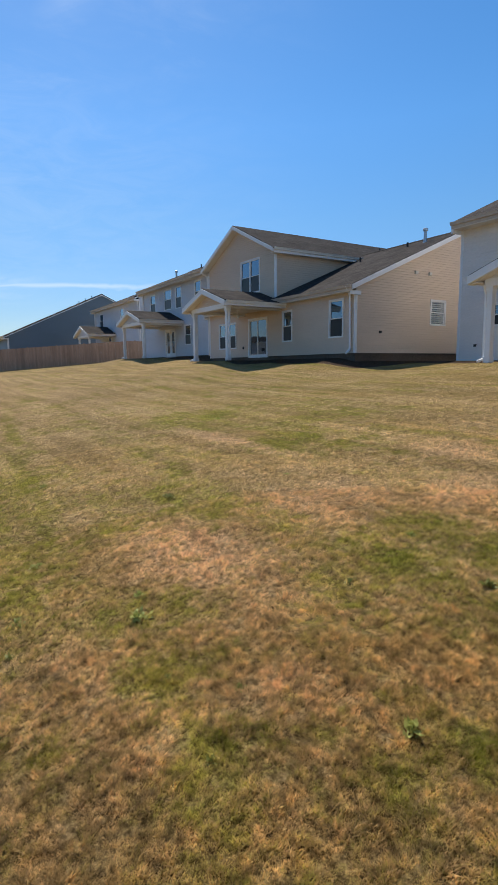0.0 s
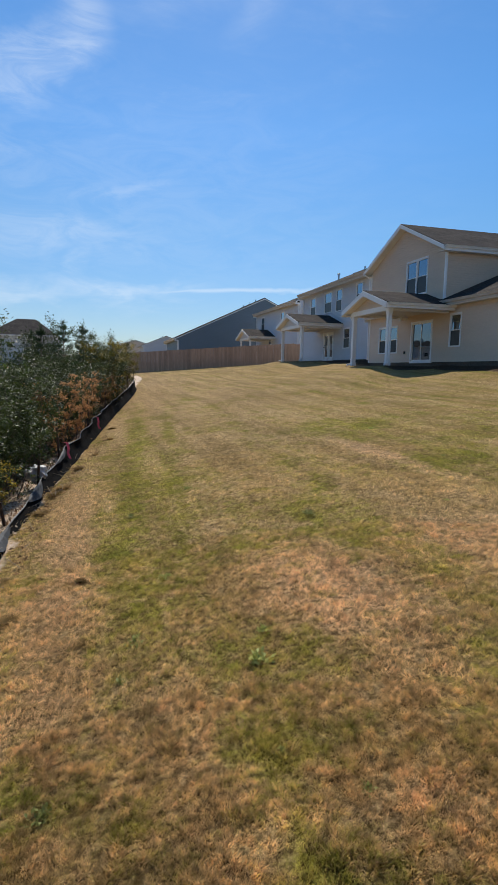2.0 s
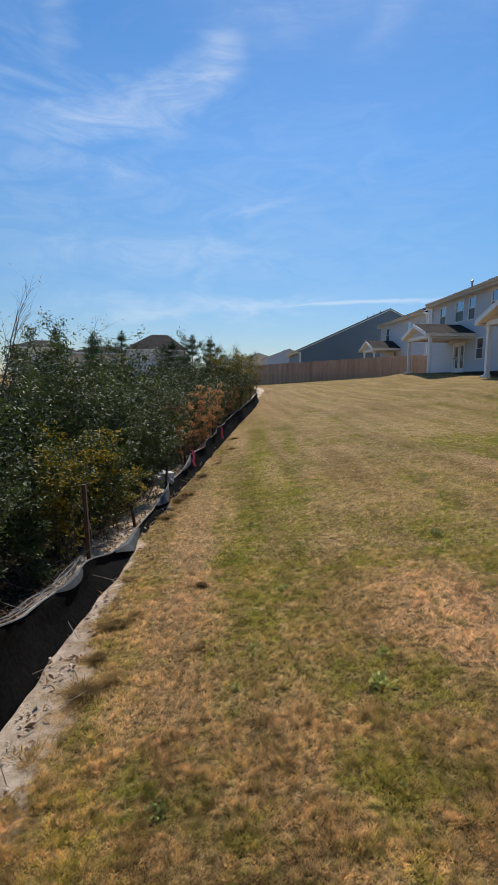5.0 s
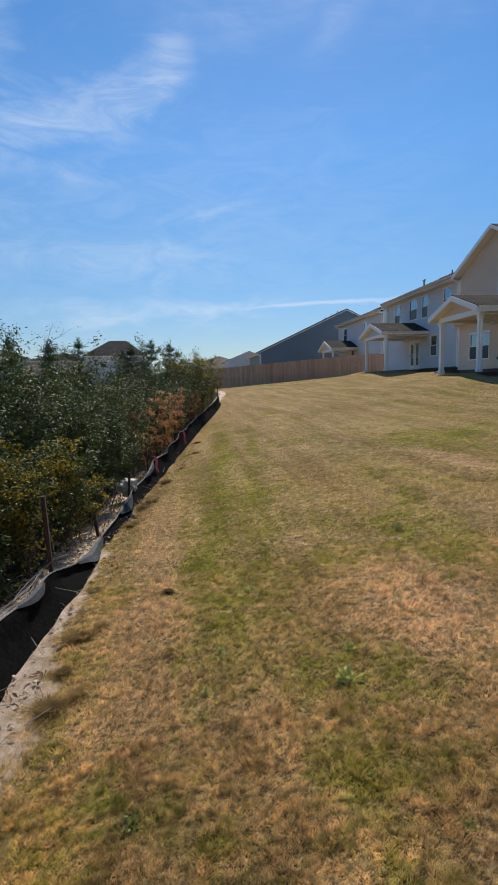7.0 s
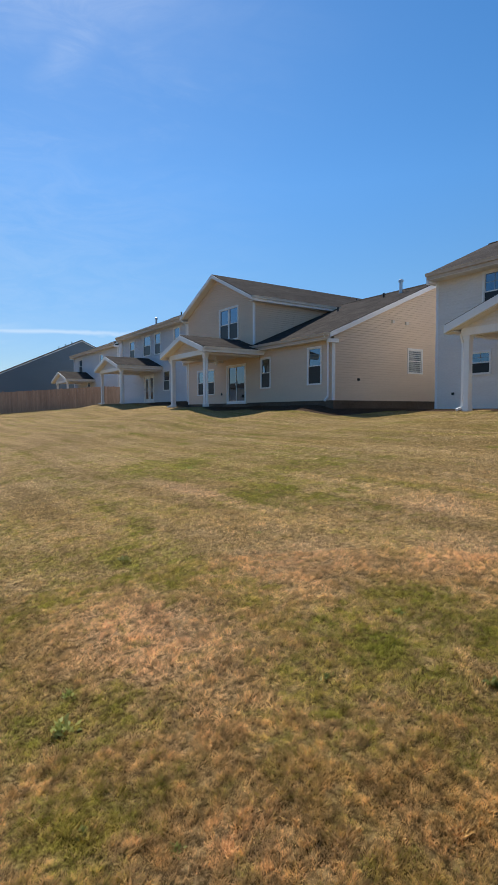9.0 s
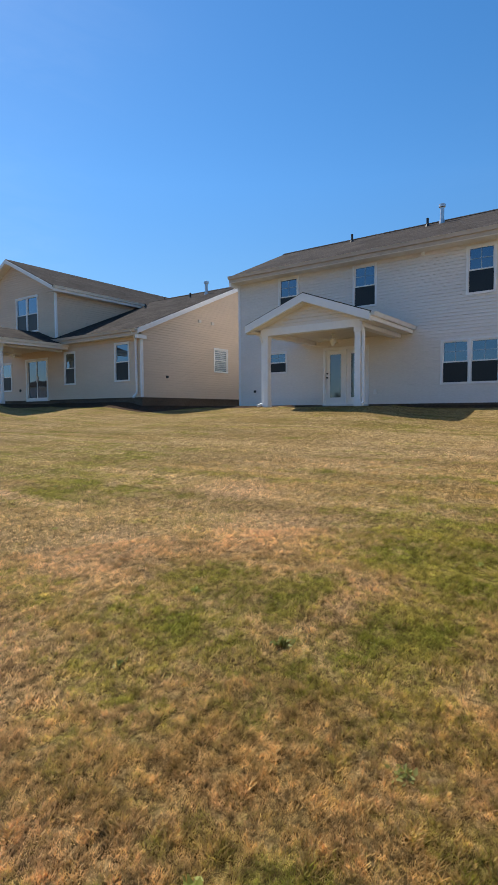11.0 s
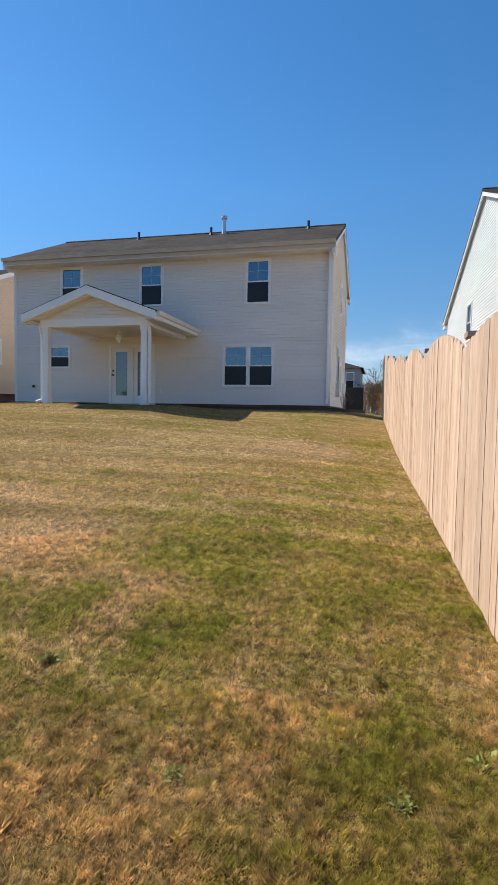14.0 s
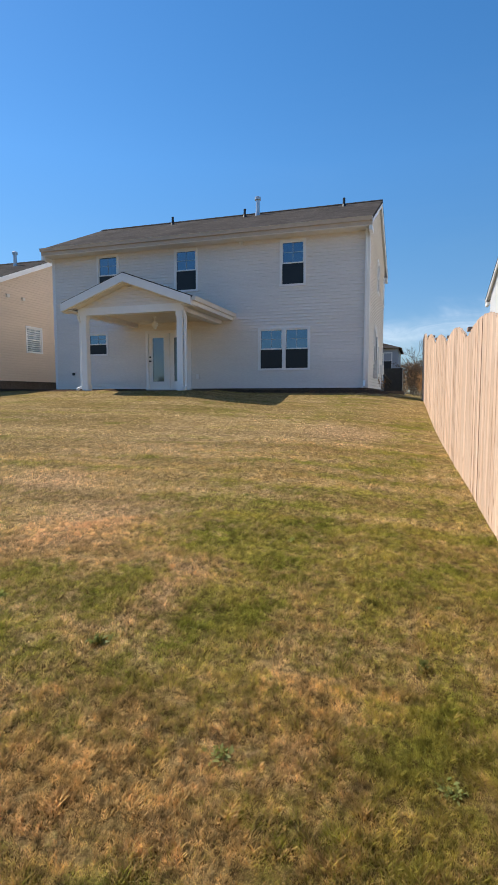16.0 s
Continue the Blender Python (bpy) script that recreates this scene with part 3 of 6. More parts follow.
def ground_sheet():
    xs = np.concatenate([np.linspace(-600, -60, 10), np.linspace(-50, -7, 16), np.arange(-6, -2, 0.4), np.arange(-2, 6, 0.1), np.arange(6, 22, 0.3),
                         np.arange(22, 60, 2.0), np.linspace(64, 600, 12)])
    ys = np.concatenate([np.linspace(-600, -60, 10), np.linspace(-50, -7, 14), np.arange(-6, -1, 0.4), np.arange(-1, 10, 0.1), np.arange(10, 30, 0.3),
                         np.arange(30, 80, 1.0), np.linspace(84, 600, 16)])
    X, Y = np.meshgrid(xs, ys, indexing="ij")
    Z = land(X, Y)
    near = np.exp(-(((X - 2) / 9) ** 2 + ((Y - 5) / 12) ** 2))
    rough = np.array([noise.noise((x * 1.3, y * 1.3, 0)) * 0.035 + noise.noise((x * 4.1, y * 4.1, 3)) * 0.018 for x, y in zip(X.flat, Y.flat)]).reshape(X.shape)
    Z = Z + rough * np.clip(near * 1.3, 0.15, 1)
    off = X - edge(Y)
    wob = np.array([noise.noise((x * 2.3, y * 2.3, 9)) for x, y in zip(X.flat, Y.flat)]).reshape(X.shape)
    soil = np.clip(0.62 - (off - 0.03 + np.interp(Y, (3.5, 6.5, 12.0), (0.0, 0.17, 0.34)) + wob * 0.26) * 2.6, 0, 1) * (Y < 45) * np.clip((off + 1.5) / 0.5, 0, 1)
    wash = np.clip(0.40 - np.hypot((X - 12.5) / 5.0, (Y - 43.5) / 3.0) * 0.35, 0, 1)
    mulch_and_shade = np.zeros_like(X)
    # By houses and porches: dark soil, spread wide to paint their shadows deeper.
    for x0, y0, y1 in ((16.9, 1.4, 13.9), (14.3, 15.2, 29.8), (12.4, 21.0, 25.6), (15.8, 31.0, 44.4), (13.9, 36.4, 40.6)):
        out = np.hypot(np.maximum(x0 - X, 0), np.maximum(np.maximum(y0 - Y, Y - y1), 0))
        mulch_and_shade = np.maximum(mulch_and_shade, np.clip(0.66 - out * 0.8, 0, 1) * (X < 30))
    # Under the thicket: dark leaf litter.
    mulch_and_shade = np.maximum(mulch_and_shade, np.clip(-(off + 0.5) * 1.8, 0, 0.75) * (Y < 50) * (X > -60))
    me = bpy.data.meshes.new("ground")
    nx, ny = X.shape
    idx = np.arange(nx * ny).reshape(nx, ny)
    faces = np.stack([idx[:-1, :-1], idx[1:, :-1], idx[1:, 1:], idx[:-1, 1:]], -1).reshape(-1, 4)
    me.from_pydata(np.stack([X, Y, Z], -1).reshape(-1, 3).tolist(), [], faces.tolist())
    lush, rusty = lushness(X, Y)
    for name, values in (("soil", np.maximum(soil, wash)), ("mulch_and_shade", mulch_and_shade), ("lush", lush), ("rusty", rusty)):
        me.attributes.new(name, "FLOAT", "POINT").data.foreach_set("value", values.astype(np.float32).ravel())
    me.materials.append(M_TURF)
    me.shade_smooth()
    return tagged(new("ground", me), "sloping dormant lawn, straw brown with green patches", "lawn", kind="structure")


ground_sheet()


# ---- house building ----
LAP = 0.105


def lap_wall(name, fr, span, z0, z1, holes, mat, parent, label="", lap=LAP, relief=0.032):
    """A wall of lapped boards between span(z) = (u low, u high), with openings cut through."""
    g = Geo()
    cuts = {z0, z1}
    k = 0
    while z0 + k * lap < z1:
        cuts.add(z0 + k * lap)
        k += 1
    for h in holes:
        cuts |= {max(h[2], z0), min(h[3], z1)}
    cuts = sorted(c for c in cuts if z0 <= c <= z1)
    for a, b in zip(cuts, cuts[1:]):
        if b - a < 1e-4:
            continue
        mid = (a + b) / 2
        c = z0 + math.floor((mid - z0) / lap + 1e-6) * lap
        na, nb = 0.002 + relief * (1 - (a - c) / lap), 0.002 + relief * (1 - (b - c) / lap)
        (la, ha), (lb, hb) = span(a), span(b)
        pieces, start = [], None
        gaps = sorted((h[0], h[1]) for h in holes if h[2] <= mid <= h[3])
        left = (la, lb)
        for u0, u1 in gaps:
            if u0 > left[0]:
                pieces.append((left, (u0, u0)))
            left = (u1, u1)
        if ha > left[0]:
            pieces.append((left, (ha, max(hb, left[1]))))
        for (ua, ub), (va, vb) in pieces:
            g.hexa([fr.at(ua, -0.14, a), fr.at(va, -0.14, a), fr.at(va, na, a), fr.at(ua, na, a)],
                   [fr.at(ub, -0.14, b), fr.at(vb, -0.14, b), fr.at(vb, nb, b), fr.at(ub, nb, b)])
    return part(name, g, mat, parent, label, weld=True)


def add_window(fr, parent, u0, u1, z0, z1, units=1, grid=False, screen=True, striped_pane=False, plain=False):
    t, g = 0.065, Geo()
    fr.box(g, u0, u1, -0.10, 0.045, z1 - t, z1)
    fr.box(g, u0, u1, -0.10, 0.055, z0, z0 + t)
    fr.box(g, u0, u0 + t, -0.10, 0.045, z0 + t, z1 - t)
    fr.box(g, u1 - t, u1, -0.10, 0.045, z0 + t, z1 - t)
    wide = (u1 - u0 - 2 * t - (units - 1) * 0.09) / units
    spots = [u0 + t + i * (wide + 0.09) for i in range(units)]
    for s in spots[1:]:
        fr.box(g, s - 0.09, s, -0.10, 0.042, z0 + t, z1 - t)
    win = part("window", g, M_TRIM, parent, "white vinyl window frame")
    zm = (z0 + z1) / 2
    for a in spots:
        b = a + wide
        s = Geo()
        for lo, hi, n in ((zm - 0.02, z1 - t, 0.0), (z0 + t, zm + 0.02, -0.025)):
            fr.box(s, a, a + 0.035, n - 0.03, n + 0.02, lo, hi)
            fr.box(s, b - 0.035, b, n - 0.03, n + 0.02, lo, hi)
            fr.box(s, a + 0.035, b - 0.035, n - 0.03, n + 0.02, lo, lo + 0.04)
            fr.box(s, a + 0.035, b - 0.035, n - 0.03, n + 0.02, hi - 0.035, hi)
        part("sash", s, M_TRIM, win)
        part("pane", fr.box(Geo(), a + 0.03, b - 0.03, -0.022, -0.014, zm + 0.01, z1 - t - 0.02), M_PALE_REFLECTION if striped_pane else M_GLASS, win)
        part("pane", fr.box(Geo(), a + 0.03, b - 0.03, -0.05, -0.042, z0 + t + 0.02, zm + 0.01), M_PALE_REFLECTION if striped_pane else M_GLASS_CLEAR, win)
        # Grey stripes over the pale pane, added to imitate its reflections.
        if striped_pane:
            sl = Geo()
            for i in range(int((z1 - z0) / 0.09)):
                z = z0 + 0.08 + i * 0.09
                if z < z1 - 0.1:
                    fr.box(sl, a + 0.04, b - 0.04, -0.012, -0.004, z, z + 0.03)
            part("reflection_stripes", sl, M_GLASS, win, "grey stripes that stand in for reflections in the pale pane")
        if screen:
            part("screen", fr.box(Geo(), a + 0.02, b - 0.02, 0.0, 0.004, z0 + t, zm - 0.02), M_SCREEN, win, "dark insect screen")
        if grid:
            for box in ((a + wide / 2 - 0.009, a + wide / 2 + 0.009, zm + 0.02, z1 - t - 0.03), (a + 0.035, b - 0.035, (zm + z1 - t) / 2 - 0.009, (zm + z1 - t) / 2 + 0.009)):
                part("muntin", fr.box(Geo(), box[0], box[1], -0.014, -0.004, box[2], box[3]), M_MUNTIN, win)
    return win


def add_slider(fr, parent, u0, u1, z0, z1):
    t, g = 0.08, Geo()
    for box in ((u0, u1, z1 - t, z1), (u0, u1, z0, z0 + 0.10), (u0, u0 + t, z0 + 0.10, z1 - t), (u1 - t, u1, z0 + 0.10, z1 - t)):
        fr.box(g, box[0], box[1], -0.10, 0.045, box[2], box[3])
    door = part("sliding_door", g, M_TRIM, parent, "white framed sliding glass door")
    um = (u0 + u1) / 2
    for a, b, n in ((u0 + t, um + 0.03, 0.0), (um - 0.03, u1 - t, -0.04)):
        s = Geo()
        for box in ((a, a + 0.05, z0 + 0.1, z1 - t), (b - 0.05, b, z0 + 0.1, z1 - t), (a + 0.05, b - 0.05, z1 - t - 0.06, z1 - t), (a + 0.05, b - 0.05, z0 + 0.1, z0 + 0.17)):
            fr.box(s, box[0], box[1], n - 0.03, n + 0.02, box[2], box[3])
        part("sash", s, M_TRIM, door)
        part("pane", fr.box(Geo(), a + 0.04, b - 0.04, n - 0.01, n, z0 + 0.15, z1 - t - 0.05), M_GLASS_CLEAR, door)
    part("door_handle", fr.box(Geo(), um - 0.02, um + 0.01, 0.02, 0.06, z0 + 0.95, z0 + 1.2), M_TRIM, door)
    return door


def add_patio_door(fr, parent, u0, u1, z0, z1):
    t, g = 0.10, Geo()
    um = (u0 + u1) / 2
    for box in ((u0, u1, z1 - t, z1), (u0, u0 + t, z0, z1 - t), (u1 - t, u1, z0, z1 - t), (um - 0.05, um + 0.05, z0, z1 - t)):
        fr.box(g, box[0], box[1], -0.10, 0.05, box[2], box[3])
    door = part("patio_door", g, M_TRIM, parent, "white double patio door with full-height glass")
    part("threshold", fr.box(Geo(), u0, u1, -0.10, 0.08, z0 - 0.05, z0), M_PIPE, door)
    for a, b in ((u0 + t, um - 0.05), (um + 0.05, u1 - t)):
        s, w = Geo(), 0.15
        for box in ((a, a + w, z0, z1 - t), (b - w, b, z0, z1 - t), (a + w, b - w, z1 - t - 0.15, z1 - t), (a + w, b - w, z0, z0 + 0.26)):
            fr.box(s, box[0], box[1], -0.06, -0.01, box[2], box[3])
        part("leaf", s, M_TRIM, door)
        part("pane", fr.box(Geo(), a + w - 0.01, b - w + 0.01, -0.04, -0.03, z0 + 0.25, z1 - t - 0.14), M_GLASS_PALE, door, "pale blinds behind door glass")
    part("door_handle", Geo().tube(fr.at(u1 - 0.16, -0.01, z0 + 0.98), fr.at(u1 - 0.16, 0.06, z0 + 0.98), 0.03), M_BLACK, door, "dark round knob")
    part("deadbolt", Geo().tube(fr.at(u1 - 0.16, -0.01, z0 + 1.13), fr.at(u1 - 0.16, 0.03, z0 + 1.13), 0.03), M_BLACK, door, "dark deadbolt")
    return door


def gutter(parent, x0, x1, y0, y1, z, along, mat=None):
    """A K-style gutter with a fascia board behind it."""
    g = Geo()
    if along == "y":
        s = -1 if x0 > x1 else 1      # outer face lies at x0
        prof = [(x0, 0.0), (x0 + s * 0.02, -0.05), (x0 + s * 0.035, -0.11), (x0 + s * 0.12, -0.11), (x0 + s * 0.12, 0.0)]
        g.hexa([(a, y0, z + b) for a, b in prof], [(a, y1, z + b) for a, b in prof])
    else:
        s = -1 if y0 > y1 else 1
        prof = [(y0, 0.0), (y0 + s * 0.02, -0.05), (y0 + s * 0.035, -0.11), (y0 + s * 0.12, -0.11), (y0 + s * 0.12, 0.0)]
        g.hexa([(x0, a, z + b) for a, b in prof], [(x1, a, z + b) for a, b in prof])
    return part("gutter", g, mat or M_CREAM, parent, "tan aluminium gutter" if mat else "cream aluminium gutter")


def downspout(parent, pts, w=0.075):
    g = Geo()
    for p, q in zip(pts, pts[1:]):
        g.tube(p, q, w * 0.62, n=4)
    return part("downspout", g, M_TRIM, parent, "white metal downspout")


def roof_vents(parent, spots):
    for x, y, z in spots:
        g = Geo()
        g.tube((x, y, z - 0.1), (x, y, z + 0.28), 0.05)
        g.tube((x, y, z - 0.05), (x, y, z + 0.06), 0.10, 0.06)
        part("vent_stack", g, M_BLACK, parent, "black plastic vent stack")


def flue(parent, x, y, z):
    g = Geo()
    g.tube((x, y, z - 0.2), (x, y, z + 0.1), 0.13, 0.09, 12)
    g.tube((x, y, z), (x, y, z + 0.60), 0.075, n=12)
    g.tube((x, y, z + 0.56), (x, y, z + 0.66), 0.12, 0.12, 12)
    g.tube((x, y, z + 0.66), (x, y, z + 0.70), 0.12, 0.04, 12)
    part("flue_pipe", g, M_PIPE, parent, "galvanised flue with a cap")


def porch(root, xw, xf, y0, y1, zb, beam, eave, apex, half, mat, ceil_mat):
    """A gabled rear porch between the wall at xw and its posts' line xf; posts at y0 and y1."""
    yc, over = (y0 + y1) / 2, 0.28
    for y in (y0, y1):
        g = Geo()
        g.box(xf - 0.09, xf + 0.09, y - 0.09, y + 0.09, zb - 0.25, beam)
        g.box(xf - 0.11, xf + 0.11, y - 0.11, y + 0.11, zb, zb + 0.16)
        g.box(xf - 0.11, xf + 0.11, y - 0.11, y + 0.11, beam - 0.14, beam)
        part("post", g, M_TRIM, root, "square white porch post")
    g = Geo()
    g.box(xf - 0.13, xf + 0.13, y0 - 0.16, y1 + 0.16, beam, beam + 0.22)
    for y in (y0, y1):
        g.box(xf + 0.13, xw - 0.02, y - 0.13, y + 0.13, beam, beam + 0.22)
    part("beam", g, M_TRIM, root)
    part("porch_ceiling", Geo().box(xf + 0.13, xw - 0.02, y0 + 0.13, y1 - 0.13, beam + 0.14, beam + 0.20), ceil_mat, root, "pale porch ceiling")
    pitch = (apex - eave) / half
    fr = Frame((xf - 0.10, yc, 0), (0, 1, 0), (-1, 0, 0))
    top = lambda z: (apex - 0.12 - z) / pitch
    lap_wall("porch_gable", fr, lambda z: (-max(0.0, min(top(z), half - over)), max(0.0, min(top(z), half - over))), beam + 0.22, apex - 0.14, [], mat, root)
    xo = xf - 0.45
    for s in (-1, 1):
        ye = yc + s * half
        part("porch_roof", Geo().slab([(xo, yc, apex), (xw, yc, apex), (xw, ye, eave), (xo, ye, eave)], 0.07), M_ROOF, root, "brown shingled porch roof")
        part("rake_board", Geo().hexa([(xo - 0.03, yc, apex - 0.03), (xo + 0.06, yc, apex - 0.03), (xo + 0.06, yc, apex - 0.27), (xo - 0.03, yc, apex - 0.27)],
                                      [(xo - 0.03, ye, eave - 0.03), (xo + 0.06, ye, eave - 0.03), (xo + 0.06, ye, eave - 0.27), (xo - 0.03, ye, eave - 0.27)]), M_TRIM, root)
        yi = yc + s * (half - over - 0.05)
        part("porch_soffit", Geo().box(xo + 0.06, xw - 0.02, min(ye, yi), max(ye, yi), eave - 0.25, eave - 0.22), ceil_mat, root)
        part("fascia", Geo().box(xo + 0.06, xw - 0.02, ye - 0.02, ye + 0.02, eave - 0.25, eave - 0.05), M_TRIM, root)
        gutter(root, xo + 0.04, xw - 0.03, ye + s * 0.14, ye, eave - 0.03, "x")
    part("gable_soffit", Geo().hexa([(xo + 0.06, yc, apex - 0.26), (xf - 0.11, yc, apex - 0.26), (xf - 0.11, yc, apex - 0.29), (xo + 0.06, yc, apex - 0.29)],
                                    [(xo + 0.06, yc - half, eave - 0.26), (xf - 0.11, yc - half, eave - 0.26), (xf - 0.11, yc - half, eave - 0.29), (xo + 0.06, yc - half, eave - 0.29)]), ceil_mat, root)
    part("gable_soffit", Geo().hexa([(xo + 0.06, yc, apex - 0.26), (xf - 0.11, yc, apex - 0.26), (xf - 0.11, yc, apex - 0.29), (xo + 0.06, yc, apex - 0.29)],
                                    [(xo + 0.06, yc + half, eave - 0.26), (xf - 0.11, yc + half, eave - 0.26), (xf - 0.11, yc + half, eave - 0.29), (xo + 0.06, yc + half, eave - 0.29)]), ceil_mat, root)
    downspout(root, [(xf - 0.15, y0 - 0.16, eave - 0.3), (xf - 0.02, y0 - 0.16, beam - 0.2), (xf - 0.02, y0 - 0.16, zb + 0.1), (xf - 0.25, y0 - 0.2, zb + 0.03)])
    downspout(root, [(xf - 0.15, y1 + 0.16, eave - 0.3), (xf - 0.02, y1 + 0.16, beam - 0.2), (xf - 0.02, y1 + 0.16, zb + 0.1), (xf - 0.25, y1 + 0.2, zb + 0.03)])


def roof_pair(root, xe, xr, xb, y0, y1, ze, zr, mat, over=0.15, lip=0.09):
    """Both slopes of a roof with its ridge along y: eaves at xe and xb."""
    part("ridge_cap", Geo().hexa([(xr - 0.16, y0 - over, zr - 0.05), (xr, y0 - over, zr + 0.035), (xr + 0.16, y0 - over, zr - 0.05)],
                                 [(xr - 0.16, y1 + over, zr - 0.05), (xr, y1 + over, zr + 0.035), (xr + 0.16, y1 + over, zr - 0.05)]), M_ROOF_DARK, root, "dark shingle ridge cap")
    for x, z in ((xe, ze), (xb, ze - (abs(xb - xr) - abs(xr - xe)) * (zr - ze) / abs(xr - xe))):
        part("roof", Geo().slab([(x, y0 - over, z), (x, y1 + over, z), (xr, y1 + over, zr), (xr, y0 - over, zr)], 0.09), mat, root, "brown asphalt shingle roof")
        for y, d in ((y0 - over, -0.02), (y1 + over, 0.02)):
            e = -0.2 * d if lip > 0.08 else 1.5 * d
            part("rake_board", Geo().hexa([(x, y - 2 * d, z - lip), (x, y + e, z - lip), (x, y + e, z - 0.22), (x, y - 2 * d, z - 0.22)],
                                          [(xr, y - 2 * d, zr - lip), (xr, y + e, zr - lip), (xr, y + e, zr - 0.22), (xr, y - 2 * d, zr - 0.22)]), M_TRIM, root)
        for ya, yb in ((y0 - over, y0 + 0.02), (y1 - 0.02, y1 + over)):
            part("rake_soffit", Geo().slab([(x, ya, z - 0.10), (x, yb, z - 0.10), (xr, yb, zr - 0.10), (xr, ya, zr - 0.10)], 0.03), M_CREAM, root)
        s = 1 if x < xr else -1
        for ya, yb in ((y0 - over, y0 - 0.04), (y1 + 0.04, y1 + over)):
            part("eave_return", Geo().box(min(x - s * 0.02, x + s * 0.5), max(x - s * 0.02, x + s * 0.5), ya, yb, z - 0.40, z - 0.272), M_TRIM, root, "boxed white eave return")
        part("soffit", Geo().box(min(x, x + s * 0.5), max(x, x + s * 0.5), y0 - over, y1 + over, z - 0.27, z - 0.24), M_CREAM, root)
        part("fascia", Geo().box(x - 0.02, x + 0.02, y0 - over, y1 + over, z - 0.24, z - 0.06), M_EAVE, root)
        gutter(root, x - s * 0.13, x, y0 - over, y1 + over, z - 0.02, "y", M_EAVE)


def side_walls(root, x0, x1, xr, y0, y1, zb, ze, zr, mat, holes0=(), holes1=(), relief=0.032):
    pitch = (zr - ze) / (xr - x0 + 0.5)

    def span(z):
        cut = max(0.0, (z - ze + 0.12) / pitch - 0.5 + 0.0)
        lo = x0 + cut
        hi = x1 - cut
        mid = (lo + hi) / 2
        return (min(lo, mid), max(hi, mid))

    f0 = Frame((0, y0, 0), (1, 0, 0), (0, -1, 0))
    f1 = Frame((0, y1, 0), (1, 0, 0), (0, 1, 0))
    lap_wall("side_wall", f0, span, zb, zr - 0.2, list(holes0), mat, root, relief=relief)
    lap_wall("side_wall", f1, span, zb, zr - 0.2, list(holes1), mat, root, relief=relief)
    return f0, f1


def corner_boards(root, spots, z0, z1):
    for x, y in spots:
        part("corner_board", Geo().box(x - 0.035, x + 0.06, y - 0.05, y + 0.05, z0, z1), M_TRIM, root)


def foundation(root, x0, x1, y0, y1, z0, z1):
    part("foundation", Geo().box(x0 + 0.03, x1 - 0.03, y0 + 0.03, y1 - 0.03, z0, z1), M_CONCRETE, root, "concrete slab edge")


def wall_box(fr, root, u, z, w, h, d, mat, name="wall_box"):
    part(name, fr.box(Geo(), u - w / 2, u + w / 2, 0.01, d, z, z + h), mat, root)


